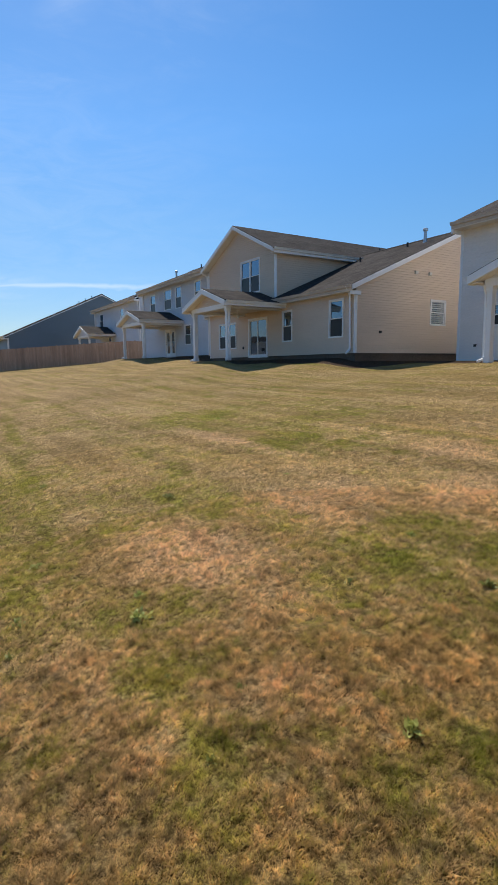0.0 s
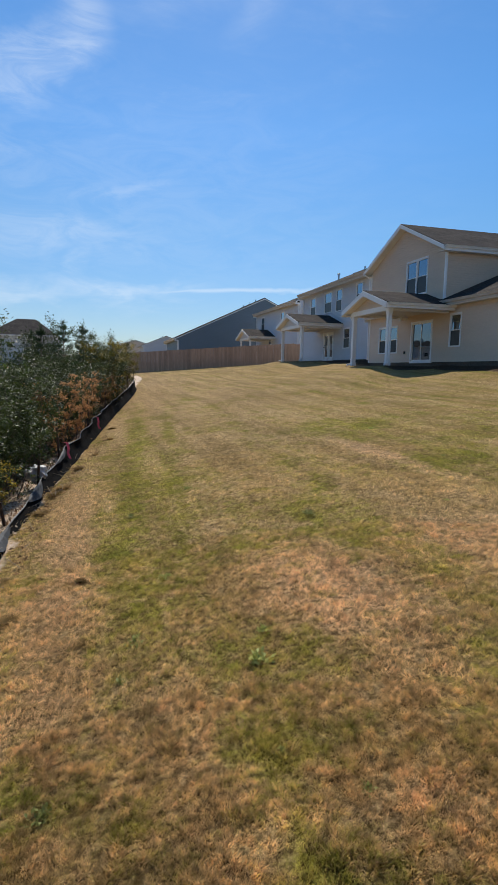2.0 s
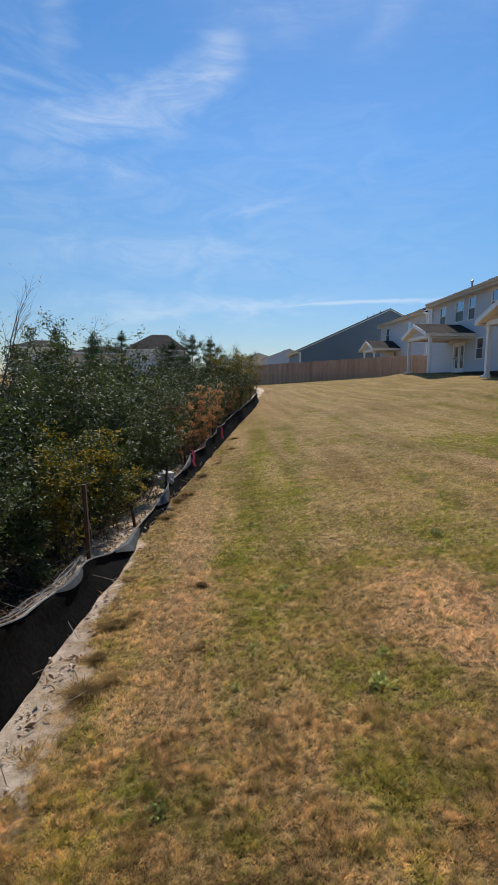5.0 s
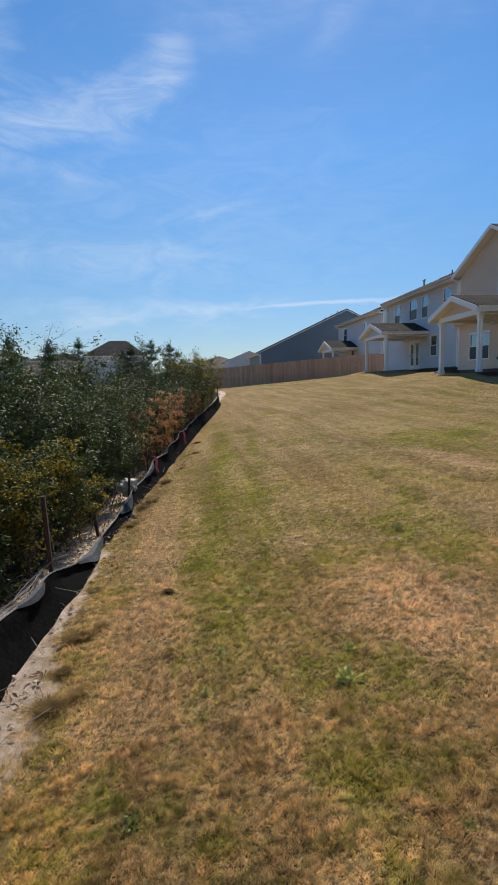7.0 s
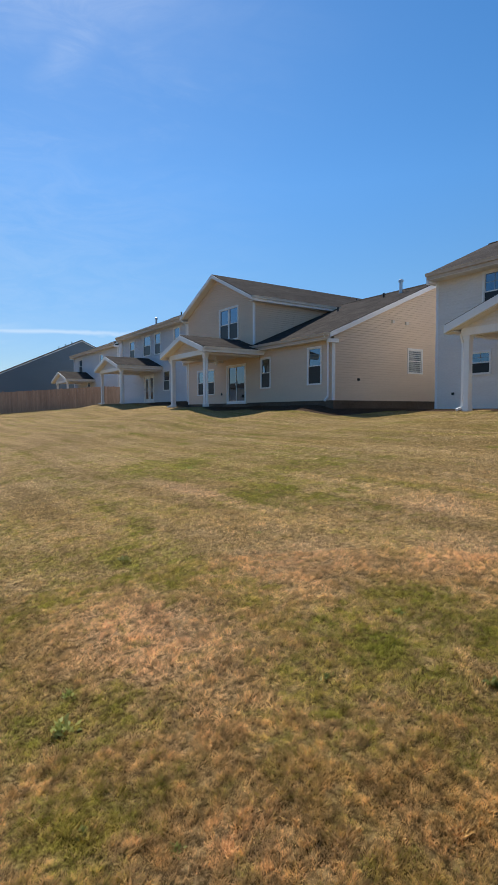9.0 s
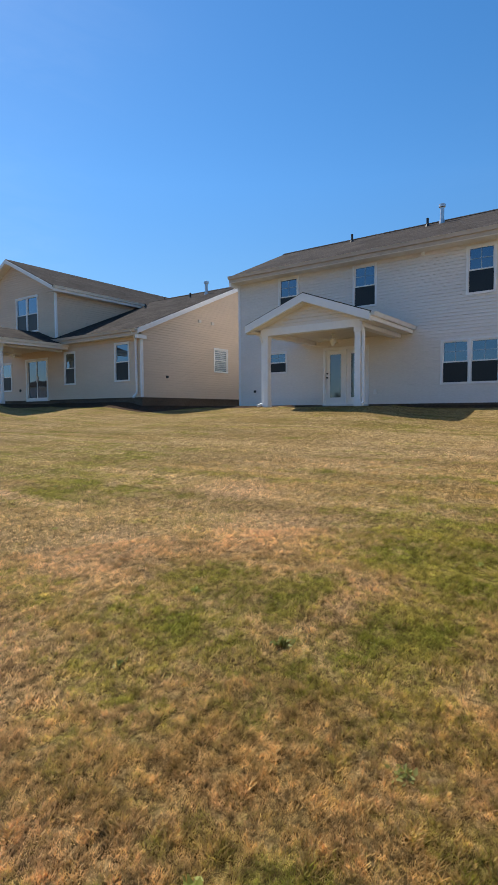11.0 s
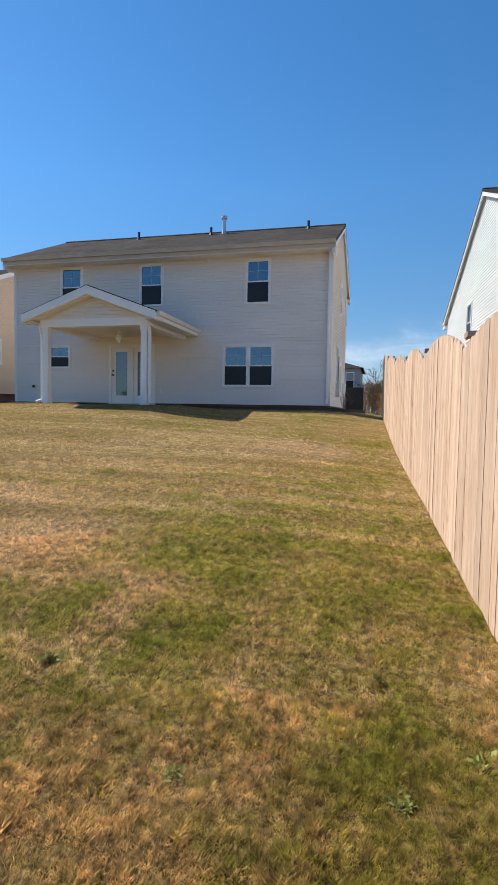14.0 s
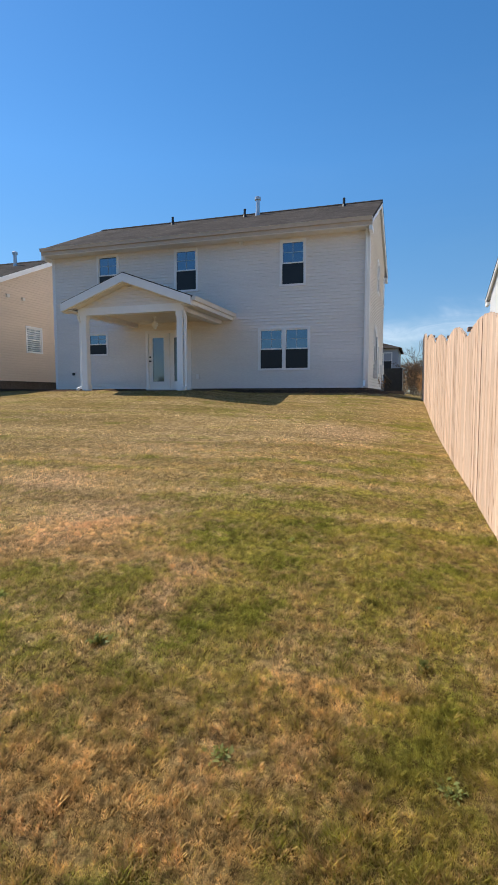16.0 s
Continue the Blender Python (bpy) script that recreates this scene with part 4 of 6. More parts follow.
# ---- pale grey two-storey house with a gabled porch ----
def grey_house():
    root = thing("house", 18.0, 7.75, 1.6, "pale grey two-storey house, lap siding, gabled rear porch", "house")
    mat = M_SIDING["grey"]
    X, Y0, Y1, ZB, ZE, ZR, XR, XB = 18.0, 1.90, 13.5, 1.74, 6.86, 8.68, 21.6, 25.7
    fr = Frame((X, 0, 0), (0, 1, 0), (-1, 0, 0))
    wins = [(3.88, 4.75, 5.05, 6.53, 1), (7.65, 8.54, 5.08, 6.54, 1), (10.73, 11.63, 5.12, 6.57, 1), (3.72, 5.49, 2.33, 3.74, 2), (11.23, 12.12, 2.96, 3.81, 1)]
    holes = [(a + 0.03, b - 0.03, c + 0.03, d - 0.03) for a, b, c, d, _ in wins] + [(7.93, 9.68, 1.74, 3.78)]
    lap_wall("rear_wall", fr, lambda z: (Y0, Y1), ZB, ZE - 0.25, holes, mat, root)
    side = [(20.2, 21.1, 2.6, 4.0), (21.3, 22.2, 5.3, 6.5), (24.5, 25.15, 5.3, 6.5)]
    f0, f1 = side_walls(root, X, XB - 0.5, XR, Y0, Y1, ZB, ZE, ZR, mat, holes0=[(a + 0.03, b - 0.03, c + 0.03, d - 0.03) for a, b, c, d in side])
    frb = Frame((XB - 0.5, 0, 0), (0, 1, 0), (1, 0, 0))
    lap_wall("front_wall", frb, lambda z: (Y0, Y1), ZB, ZE - 0.25, [], mat, root)
    foundation(root, X, XB - 0.5, Y0, Y1, 1.0, ZB)
    roof_pair(root, 17.5, XR, XB, Y0, Y1, ZE, ZR, M_ROOF_A, 0.14)
    for a, b, c, d, n in wins:
        add_window(fr, root, a, b, c, d, n, grid=True)
    add_patio_door(fr, root, 7.92, 9.69, 1.74, 3.79)
    corner_boards(root, [(X, Y0), (X, Y1)], ZB, ZE - 0.25)
    porch(root, X, 14.95, 6.92, 10.12, 1.66, 3.92, 4.28, 5.05, 2.12, mat, M_CREAM)
    roof_vents(root, [(21.0, 10.0, 8.42), (21.0, 6.93, 8.42), (21.0, 3.1, 8.42)])
    flue(root, 21.1, 6.43, 8.46)
    downspout(root, [(17.48, Y0 + 0.02, 6.78), (17.9, Y0 + 0.06, 6.5), (17.92, Y0 + 0.06, 1.95), (17.6, Y0 + 0.04, 1.75)])
    for a, b, c, d in side:
        add_window(f0, root, a, b, c, d, 1)
    wall_box(f0, root, 20.5, 2.1, 0.35, 0.65, 0.16, M_PIPE, "meter_box")
    wall_box(f0, root, 21.3, 2.3, 0.28, 0.45, 0.14, M_PIPE, "meter_box")
    wall_box(f0, root, 23.6, 2.35, 0.32, 0.40, 0.16, M_TRIM, "disconnect_box")
    for px, za, zb in ((20.68, 2.75, 3.6), (21.44, 2.75, 3.3), (23.76, 1.75, 2.35)):
        part("conduit", Geo().tube((px, Y0 - 0.10, za), (px, Y0 - 0.10, zb), 0.035, n=8), M_PIPE, root, "grey conduit pipe")
    for k in range(3):
        part("line_set", Geo().tube((23.9 + 0.25 * k, Y0 - 0.12, 2.45 - 0.04 * k), (25.6, 1.5 + 0.06 * k, 2.05 - 0.1 * k), 0.03, n=6), M_BLACK, root, "black insulated pipe to the condenser")
    wall_box(fr, root, 7.68, 2.08, 0.10, 0.16, 0.06, M_TRIM, "outlet_cover")
    wall_box(fr, root, 12.74, 2.26, 0.09, 0.09, 0.07, M_BLACK, "hose_bib")
    wall_box(fr, root, 6.07, 6.50, 0.10, 0.10, 0.10, M_TRIM, "soffit_light")
    return root


def ceiling_fan(x, y, z):
    fan = thing("ceiling_fan", x, y, z, "white ceiling fan hanging under the porch ceiling", "ceiling fan")
    g = Geo()
    g.tube((x, y, z - 0.02), (x, y, z - 0.06), 0.07, 0.05, 12)
    g.tube((x, y, z - 0.05), (x, y, z - 0.20), 0.015)
    part("rod", g, M_TRIM, fan)
    g = Geo()
    g.tube((x, y, z - 0.19), (x, y, z - 0.32), 0.11, 0.09, 14)
    g.tube((x, y, z - 0.32), (x, y, z - 0.42), 0.08, 0.04, 14)
    part("motor", g, M_TRIM, fan)
    for i in range(5):
        a = 2 * math.pi * i / 5 + 0.3
        c, s = math.cos(a), math.sin(a)
        w = (-s * 0.06, c * 0.06)
        p, q = (x + c * 0.1, y + s * 0.1), (x + c * 0.6, y + s * 0.6)
        part("blade", Geo().slab([(p[0] - w[0], p[1] - w[1], z - 0.24), (q[0] - w[0], q[1] - w[1], z - 0.24), (q[0] + w[0], q[1] + w[1], z - 0.22), (p[0] + w[0], p[1] + w[1], z - 0.22)], 0.012), M_CREAM, fan)


# ---- tan house: one storey with a tall rear gable ----
def tan_house():
    root = thing("house", 15.5, 22.8, 1.9, "tan house with lap siding, rear gable and white-post porch", "house")
    mat = M_SIDING["tan"]
    X, Y0, Y1, ZB, ZE = 15.5, 16.6, 29.2, 2.12, 4.85
    XR, ZR, XB = 22.0, 7.74, 28.5
    GY0, GY1, GYC, GE, GA = 22.3, 29.2, 25.75, 7.30, 9.08
    fr = Frame((X, 0, 0), (0, 1, 0), (-1, 0, 0))
    low = [(20.88, 21.70, 2.77, 4.27, 1), (17.29, 18.22, 2.79, 4.41, 1), (26.1, 28.08, 2.6, 4.06, 2)]
    holes = [(a + 0.03, b - 0.03, c + 0.03, d - 0.03) for a, b, c, d, _ in low] + [(23.03, 24.8, 2.12, 4.09), (23.69, 25.52, 5.45, 7.13)]
    lap_wall("rear_wall", fr, lambda z: (Y0, Y1), ZB, 4.62, holes, mat, root)
    pitch = (GA - GE) / (GYC - GY0 + 0.35)

    def gable(z):
        h = GYC - GY0 if z < GE - 0.05 else max(0.0, (GA - 0.12 - z) / pitch)
        h = min(h, GYC - GY0)
        return (GYC - h, GYC + h)

    lap_wall("gable_wall", fr, gable, 4.62, GA - 0.16, holes, mat, root)
    for y, n in ((GY0, -1), (GY1, 1)):
        f = Frame((0, y, 0), (1, 0, 0), (0, n, 0))
        lap_wall("gable_side_wall", f, lambda z: (X, 27.0), 4.6, GE - 0.12, [], mat, root)
    f0, f1 = side_walls(root, X, XB - 0.3, XR, Y0, Y1, ZB, ZE + 0.06, ZR + 0.06, mat, holes0=[(20.05, 21.05, 3.40, 4.49)])
    frb = Frame((XB - 0.3, 0, 0), (0, 1, 0), (1, 0, 0))
    lap_wall("front_wall", frb, lambda z: (Y0, Y1), ZB, 4.62, [], mat, root)
    foundation(root, X, XB - 0.3, Y0, Y1, 1.2, ZB)
    roof_pair(root, 15.15, XR, 28.85, Y0, Y1, ZE, ZR, M_ROOF, 0.16, 0.02)
    for s in (-1, 1):
        ye = GYC + s * (GYC - GY0 + 0.35)
        part("gable_roof", Geo().slab([(15.12, GYC, GA), (27.4, GYC, GA), (27.4, ye, GE), (15.12, ye, GE)], 0.09), M_ROOF, root, "brown shingled gable roof")
        part("rake_board", Geo().hexa([(15.09, GYC, GA - 0.03), (15.17, GYC, GA - 0.03), (15.17, GYC, GA - 0.21), (15.09, GYC, GA - 0.21)],
                                      [(15.09, ye, GE - 0.03), (15.17, ye, GE - 0.03), (15.17, ye, GE - 0.21), (15.09, ye, GE - 0.21)]), M_TRIM, root)
        part("gable_soffit", Geo().hexa([(15.17, GYC, GA - 0.20), (15.5, GYC, GA - 0.20), (15.5, GYC, GA - 0.23), (15.17, GYC, GA - 0.23)],
                                        [(15.17, ye, GE - 0.20), (15.5, ye, GE - 0.20), (15.5, ye, GE - 0.23), (15.17, ye, GE - 0.23)]), M_CREAM, root)
        yi = GYC + s * (GYC - GY0)
        part("soffit", Geo().box(15.17, 27.2, min(ye, yi), max(ye, yi), GE - 0.25, GE - 0.22), M_CREAM, root)
        part("fascia", Geo().box(15.17, 27.2, ye - 0.02, ye + 0.02, GE - 0.25, GE - 0.06), M_TRIM, root)
        gutter(root, 15.15, 21.3 if s < 0 else 27.2, ye + s * 0.13, ye, GE - 0.02, "x")
    for a, b, c, d, n in low:
        add_window(fr, root, a, b, c, d, n)
    add_window(fr, root, 23.66, 25.55, 5.42, 7.16, 2)
    add_window(f0, root, 20.02, 21.08, 3.37, 4.52, 1, screen=False, striped_pane=True)
    add_slider(fr, root, 23.0, 24.83, 2.07, 4.12)
    corner_boards(root, [(X, Y0), (X, Y1)], ZB, 4.62)
    corner_boards(root, [(X, GY0), (X, GY1)], 4.9, GE - 0.2)
    porch(root, X, 12.55, 21.95, 25.3, 1.9, 4.30, 4.62, 5.36, 2.22, mat, M_CREAM)
    roof_vents(root, [(21.0, 18.9, 7.25), (24.5, 24.2, 8.3), (19.9, 21.0, 6.8)])
    flue(root, 21.2, 18.0, 7.35)
    downspout(root, [(15.06, Y0 + 0.1, 4.78), (15.4, Y0 + 0.22, 4.45), (15.43, Y0 + 0.22, 2.3), (15.2, Y0 + 0.2, 2.1)])
    downspout(root, [(15.06, GY1 + 0.3, 7.2), (15.4, GY1 + 0.08, 6.9), (15.43, GY1 + 0.08, 2.3)])
    wall_box(fr, root, 25.35, 2.55, 0.10, 0.14, 0.06, M_BLACK, "outlet_cover")
    wall_box(f0, root, 16.9, 2.95, 0.10, 0.10, 0.08, M_BLACK, "hose_bib")
    for x in (19.0, 19.9):
        wall_box(f0, root, x, 5.55, 0.16, 0.12, 0.10, M_CREAM, "vent_hood")
    return root


# ---- plain two-storey house with its back along the row ----
def row_house(label, mat, X, Y0, Y1, ZB, ZE, depth, rise, wins, door, porch_at, shingle, turn=0.0, side_wins=(), relief=0.032):
    XR, XB = X + depth / 2, X + depth + 0.5
    ZR = ZE + rise
    root = thing("house", XR, Y1, ZB - 0.1, label, "house")
    fr = Frame((X, 0, 0), (0, 1, 0), (-1, 0, 0))
    holes = [(a + 0.03, b - 0.03, c + 0.03, d - 0.03) for a, b, c, d in wins]
    if door:
        holes.append((door[0] + 0.03, door[1] - 0.03, ZB, ZB + 2.06))
    lap_wall("rear_wall", fr, lambda z: (Y0, Y1), ZB, ZE - 0.25, sorted(holes), mat, root)
    f0, f1 = side_walls(root, X, XB - 0.5, XR, Y0, Y1, ZB, ZE, ZR, mat, holes1=[(a + 0.03, b - 0.03, c + 0.03, d - 0.03) for a, b, c, d in side_wins], relief=relief)
    lap_wall("front_wall", Frame((XB - 0.5, 0, 0), (0, 1, 0), (1, 0, 0)), lambda z: (Y0, Y1), ZB, ZE - 0.25, [], mat, root)
    foundation(root, X, XB - 0.5, Y0, Y1, ZB - 0.9, ZB)
    roof_pair(root, X - 0.5, XR, XB, Y0, Y1, ZE, ZR, shingle, 0.15)
    for a, b, c, d in wins:
        add_window(fr, root, a, b, c, d, 1)
    if door:
        add_patio_door(fr, root, door[0], door[1], ZB, ZB + 2.08)
    for a, b, c, d in side_wins:
        add_window(f1, root, a, b, c, d, 1)
    corner_boards(root, [(X, Y0), (X, Y1)], ZB, ZE - 0.25)
    if porch_at:
        porch(root, X, *porch_at, mat, M_CREAM)
    pitch = rise / (depth / 2 + 0.5)
    spots = [(XR - 0.6, Y0 + (Y1 - Y0) * k, ZR - 0.6 * pitch) for k in (0.2, 0.47, 0.75)]
    roof_vents(root, spots)
    downspout(root, [(X - 0.52, Y1 - 0.05, ZE - 0.08), (X - 0.1, Y1 - 0.12, ZE - 0.4), (X - 0.07, Y1 - 0.12, ZB + 0.2)])
    downspout(root, [(X - 0.52, Y0 + 0.05, ZE - 0.08), (X - 0.1, Y0 + 0.12, ZE - 0.4), (X - 0.07, Y0 + 0.12, ZB + 0.2)])
    root.rotation_euler = (0, 0, radians(turn))
    return root


grey_house()
ceiling_fan(16.4, 8.5, 4.06)
tan_house()
ceiling_fan(14.1, 23.6, 4.44)
white = row_house("white two-storey house with lap siding and gabled porch", M_SIDING["white"], 17.0, 31.9, 43.9, 2.42, 7.9, 9.2, 2.1,
                  [(41.2, 42.3, 5.95, 7.42), (38.1, 39.5, 5.95, 7.5), (36.35, 37.4, 5.9, 7.5), (33.2, 34.2, 6.0, 7.5), (34.9, 35.95, 3.2, 4.65)],
                  (37.6, 39.45), (14.05, 36.5, 40.55, 2.3, 4.62, 4.98, 5.75, 2.45), M_ROOF)
flue(white, 19.0, 41.5, 8.75)
row_house("white two-storey house behind the brown fence", M_SIDING["white"], 19.5, 51.5, 66.5, 2.9, 8.5, 9.2, 2.0,
          [(63.2, 64.6, 6.3, 7.9), (56.0, 57.2, 6.3, 7.9), (60.5, 61.6, 3.9, 5.2)], None, (16.8, 59.9, 64.0, 2.7, 5.0, 5.35, 6.3, 3.0), M_ROOF)
row_house("slate-grey house with a long low gable roof", M_SIDING["slate"], 10.3, 72.0, 84.0, 2.8, 5.6, 23.6, 5.7,
          [], None, None, M_ROOF)
row_house("pale house far along the row", M_SIDING["white"], 9.5, 118.0, 130.0, 2.8, 6.4, 9.6, 2.1, [], None, None, M_ROOF)
row_house("tan house far along the row", M_SIDING["tan"], 3.5, 135.0, 147.0, 2.8, 6.6, 10.5, 1.7, [], None, None, M_ROOF)
row_house("white house with lap siding behind the pine fence", M_SIDING["bright"], 13.4, -14.5, -3.0, 0.9, 5.95, 14.0, 3.2,
          [], None, None, M_ROOF_DARK, 2.6, [(22.0, 22.9, 4.3, 5.75)], 0.019)


def hip_house(label, mat, x0, x1, y0, y1, zb, ze, zr, inset, side=()):
    root = thing("house", (x0 + x1) / 2, y0, zb, label, "house")
    part("wall", Geo().box(x0, x1, y0, y1, zb, ze), mat, root)
    o, ym = 0.45, (y0 + y1) / 2
    lo = [(x0 - o, y0 - o, ze), (x1 + o, y0 - o, ze), (x1 + o, y1 + o, ze), (x0 - o, y1 + o, ze)]
    a, b = (x0 + inset, ym, zr), (x1 - inset, ym, zr)
    g = Geo()
    g.poly(lo[0], lo[1], b, a).poly(lo[2], lo[3], a, b).poly(lo[1], lo[2], b).poly(lo[3], lo[0], a)
    g.poly(*[(p[0], p[1], ze - 0.02) for p in lo])
    part("roof", g, M_ROOF, root, "brown hipped shingle roof")
    part("fascia", Geo().box(x0 - o, x1 + o, y0 - o - 0.02, y0 - o + 0.02, ze - 0.2, ze), M_TRIM, root)
    fr = Frame((0, y0, 0), (1, 0, 0), (0, -1, 0))
    for k in (0.25, 0.7):
        u = x0 + (x1 - x0) * k
        add_window(fr, root, u, u + 1.0, ze - 1.9, ze - 0.5, 1)
    for a, b, c, d in side:
        add_window(Frame((x0, 0, 0), (0, 1, 0), (-1, 0, 0)), root, a, b, c, d, 1)
    return root


hip_house("brown-roofed house beyond the thicket", M_SIDING["white"], -15.8, -6.2, 90, 100, 1.5, 6.3, 9.1, 3.4)
hip_house("grey-roofed house beyond the thicket", M_SIDING["grey"], -34.5, -27.0, 90, 100, 1.5, 6.4, 7.8, 2.6)
hip_house("low house beyond the thicket", M_SIDING["tan"], -26.0, -16.6, 96, 106, 1.5, 5.9, 7.3, 2.6)


# ---- pine fence with arched panels ----
def fence_line(x):
    return -0.44 + 0.047 * (x - 3.55)


def pine_fence():
    root = thing("fence", 8.0, fence_line(8.0), float(land(8.0, 0.0)), "new unstained pine privacy fence with arched panel tops", "fence")
    o = ORIGIN[root.name]
    ang = math.atan(0.047)
    rnd = random.Random(4)
    meshes = []
    for k in range(5):
        w, t, h, c = 0.139 + 0.002 * rnd.random(), 0.017, 2.25, 0.022 + 0.006 * rnd.random()
        tilt = (rnd.random() - 0.5) * 0.012
        prof = [(-w / 2, -h), (w / 2, -h), (w / 2 + tilt, -c), (w / 2 - c + tilt, 0), (-w / 2 + c + tilt, 0), (-w / 2 + tilt, -c)]
        g = Geo().hexa([(u, 0.0, z) for u, z in prof], [(u, t, z) for u, z in prof])
        meshes.append(mesh_of("picket", g, M_PINE))
    step, n = 0.1435, 0
    x = -1.4
    span = 2.53
    while x < 17.35:
        t = ((x - 5.04) / span) % 1.0
        top = float(land(x, 0.0)) + 1.70 + 0.19 * math.sin(math.pi * t) ** 0.8
        ob = new("picket", rnd.choice(meshes))
        ob.parent = root
        ob.location = (x - o.x, fence_line(x) - o.y + rnd.random() * 0.004, top - o.z + (rnd.random() - 0.5) * 0.012)
        ob.rotation_euler = (0, 0, ang + (rnd.random() - 0.5) * 0.03)
        x += step
    k = -2
    posts = []
    while 5.04 + k * span < 17.5:
        posts.append(5.04 + k * span)
        k += 1
    posts.append(17.3)
    for p in posts:
        if p < -1.3:
            continue
        z, y = float(land(p, 0.0)), fence_line(p) - 0.07
        g = Geo().box(p - 0.045, p + 0.045, y - 0.045, y + 0.045, z - 0.3, z + 1.79)
        g.box(p - 0.085, p + 0.085, y - 0.085, y + 0.085, z + 1.79, z + 1.83)
        part("post", g, M_CEDAR, root, "brown square post with a flat cap")
    for a, b in zip(posts, posts[1:]):
        if a < -1.3:
            continue
        for h in (0.3, 0.95, 1.5):
            za, zb, ya, yb = float(land(a, 0)) + h, float(land(b, 0)) + h, fence_line(a) - 0.005, fence_line(b) - 0.005
            part("rail", Geo().hexa([(a, ya, za), (a, ya - 0.04, za), (a, ya - 0.04, za + 0.09), (a, ya, za + 0.09)],
                                    [(b, yb, zb), (b, yb - 0.04, zb), (b, yb - 0.04, zb + 0.09), (b, yb, zb + 0.09)]), M_PINE, root)


pine_fence()


def brown_fence(x0, y0, x1, y1, label):
    root = thing("fence", (x0 + x1) / 2, (y0 + y1) / 2, float(land((x0 + x1) / 2, (y0 + y1) / 2)), label, "fence")
    length = math.hypot(x1 - x0, y1 - y0)
    rnd = random.Random(7)
    u = ((x1 - x0) / length, (y1 - y0) / length)
    v = (-u[1], u[0])
    o = ORIGIN[root.name]
    board = mesh_of("picket", Geo().box(0, 0.137, 0, 0.02, -1.95, 0), M_CEDAR)
    s = 0.0
    while s < length:
        x, y = x0 + u[0] * s, y0 + u[1] * s
        ob = new("picket", board)
        ob.parent = root
        ob.location = (x - o.x, y - o.y + rnd.random() * 0.02, float(land(x, y)) + 1.83 + (rnd.random() - 0.5) * 0.03 - o.z)
        ob.rotation_euler = (0, 0, math.atan2(u[1], u[0]))
        s += 0.1435
    for k in range(int(length / 2.44) + 1):
        x, y = x0 + u[0] * k * 2.44, y0 + u[1] * k * 2.44
        z = float(land(x, y))
        part("post", Geo().box(x - 0.05 + v[0] * 0.1, x + 0.05 + v[0] * 0.1, y - 0.05 + v[1] * 0.1, y + 0.05 + v[1] * 0.1, z - 0.2, z + 1.9), M_CEDAR, root)


brown_fence(-6.0, 50.0, 19.0, 50.0, "reddish-brown stained privacy fence across the end of the lawn")


# ---- air conditioner beside the grey house ----
def air_conditioner(x, y):
    z = float(land(x, y))
    unit = thing("air_conditioner", x, y, z, "dark metal condenser unit beside the house wall", "air conditioner")
    part("pad", Geo().box(x - 0.5, x + 0.5, y - 0.5, y + 0.5, z - 0.1, z + 0.08), M_CONCRETE, unit)
    part("cabinet", Geo().box(x - 0.40, x + 0.40, y - 0.40, y + 0.40, z + 0.08, z + 1.05), M_BLACK, unit)
    part("lid", Geo().box(x - 0.43, x + 0.43, y - 0.43, y + 0.43, z + 1.05, z + 1.10), M_BLACK, unit)
    for i in range(9):
        h = z + 0.15 + i * 0.1
        part("louvre", Geo().box(x - 0.42, x + 0.42, y - 0.42, y + 0.42, h, h + 0.03), M_BLACK, unit)


air_conditioner(26.3, 1.45)


# ---- plants ----
def leaf_cloud(rnd, centre_fn, count, size, fold=0.35, slim=0.42, droop=0.2):
    """Separate little leaves, each two triangles folded along the rib."""
    verts, faces = np.zeros((count * 4, 3)), []
    p = np.array([centre_fn() for _ in range(count)])
    yaw, pitch = rnd.uniform(0, 2 * np.pi, count), rnd.normal(0.25 - droop, 0.55, count)
    d = np.stack([np.cos(yaw) * np.cos(pitch), np.sin(yaw) * np.cos(pitch), np.sin(pitch)], -1)
    side = np.cross(d, np.array([0, 0, 1.0]) + rnd.normal(0, 0.5, (count, 3)))
    side /= np.linalg.norm(side, axis=1)[:, None] + 1e-9
    up = np.cross(side, d)
    s = (size * rnd.uniform(0.6, 1.35, count))[:, None]
    mid = p + d * s * 0.5
    verts[0::4], verts[2::4] = p, p + d * s
    verts[1::4] = mid + side * s * slim * 0.5 + up * s * fold * 0.25
    verts[3::4] = mid - side * s * slim * 0.5 + up * s * fold * 0.25
    k = np.arange(count) * 4
    faces = np.concatenate([np.stack([k, k + 1, k + 2], -1), np.stack([k, k + 2, k + 3], -1)])
    return verts, faces


def raw_mesh(name, verts, faces, mat):
    me = bpy.data.meshes.new(name)
    me.vertices.add(len(verts))
    me.vertices.foreach_set("co", np.asarray(verts, np.float32).ravel())
    n, w = faces.shape
    me.loops.add(n * w)
    me.loops.foreach_set("vertex_index", faces.astype(np.int32).ravel())
    me.polygons.add(n)
    me.polygons.foreach_set("loop_start", (np.arange(n) * w).astype(np.int32))
    me.polygons.foreach_set("loop_total", np.full(n, w, np.int32))
    me.update(calc_edges=True)
    me.materials.append(mat)
    return me


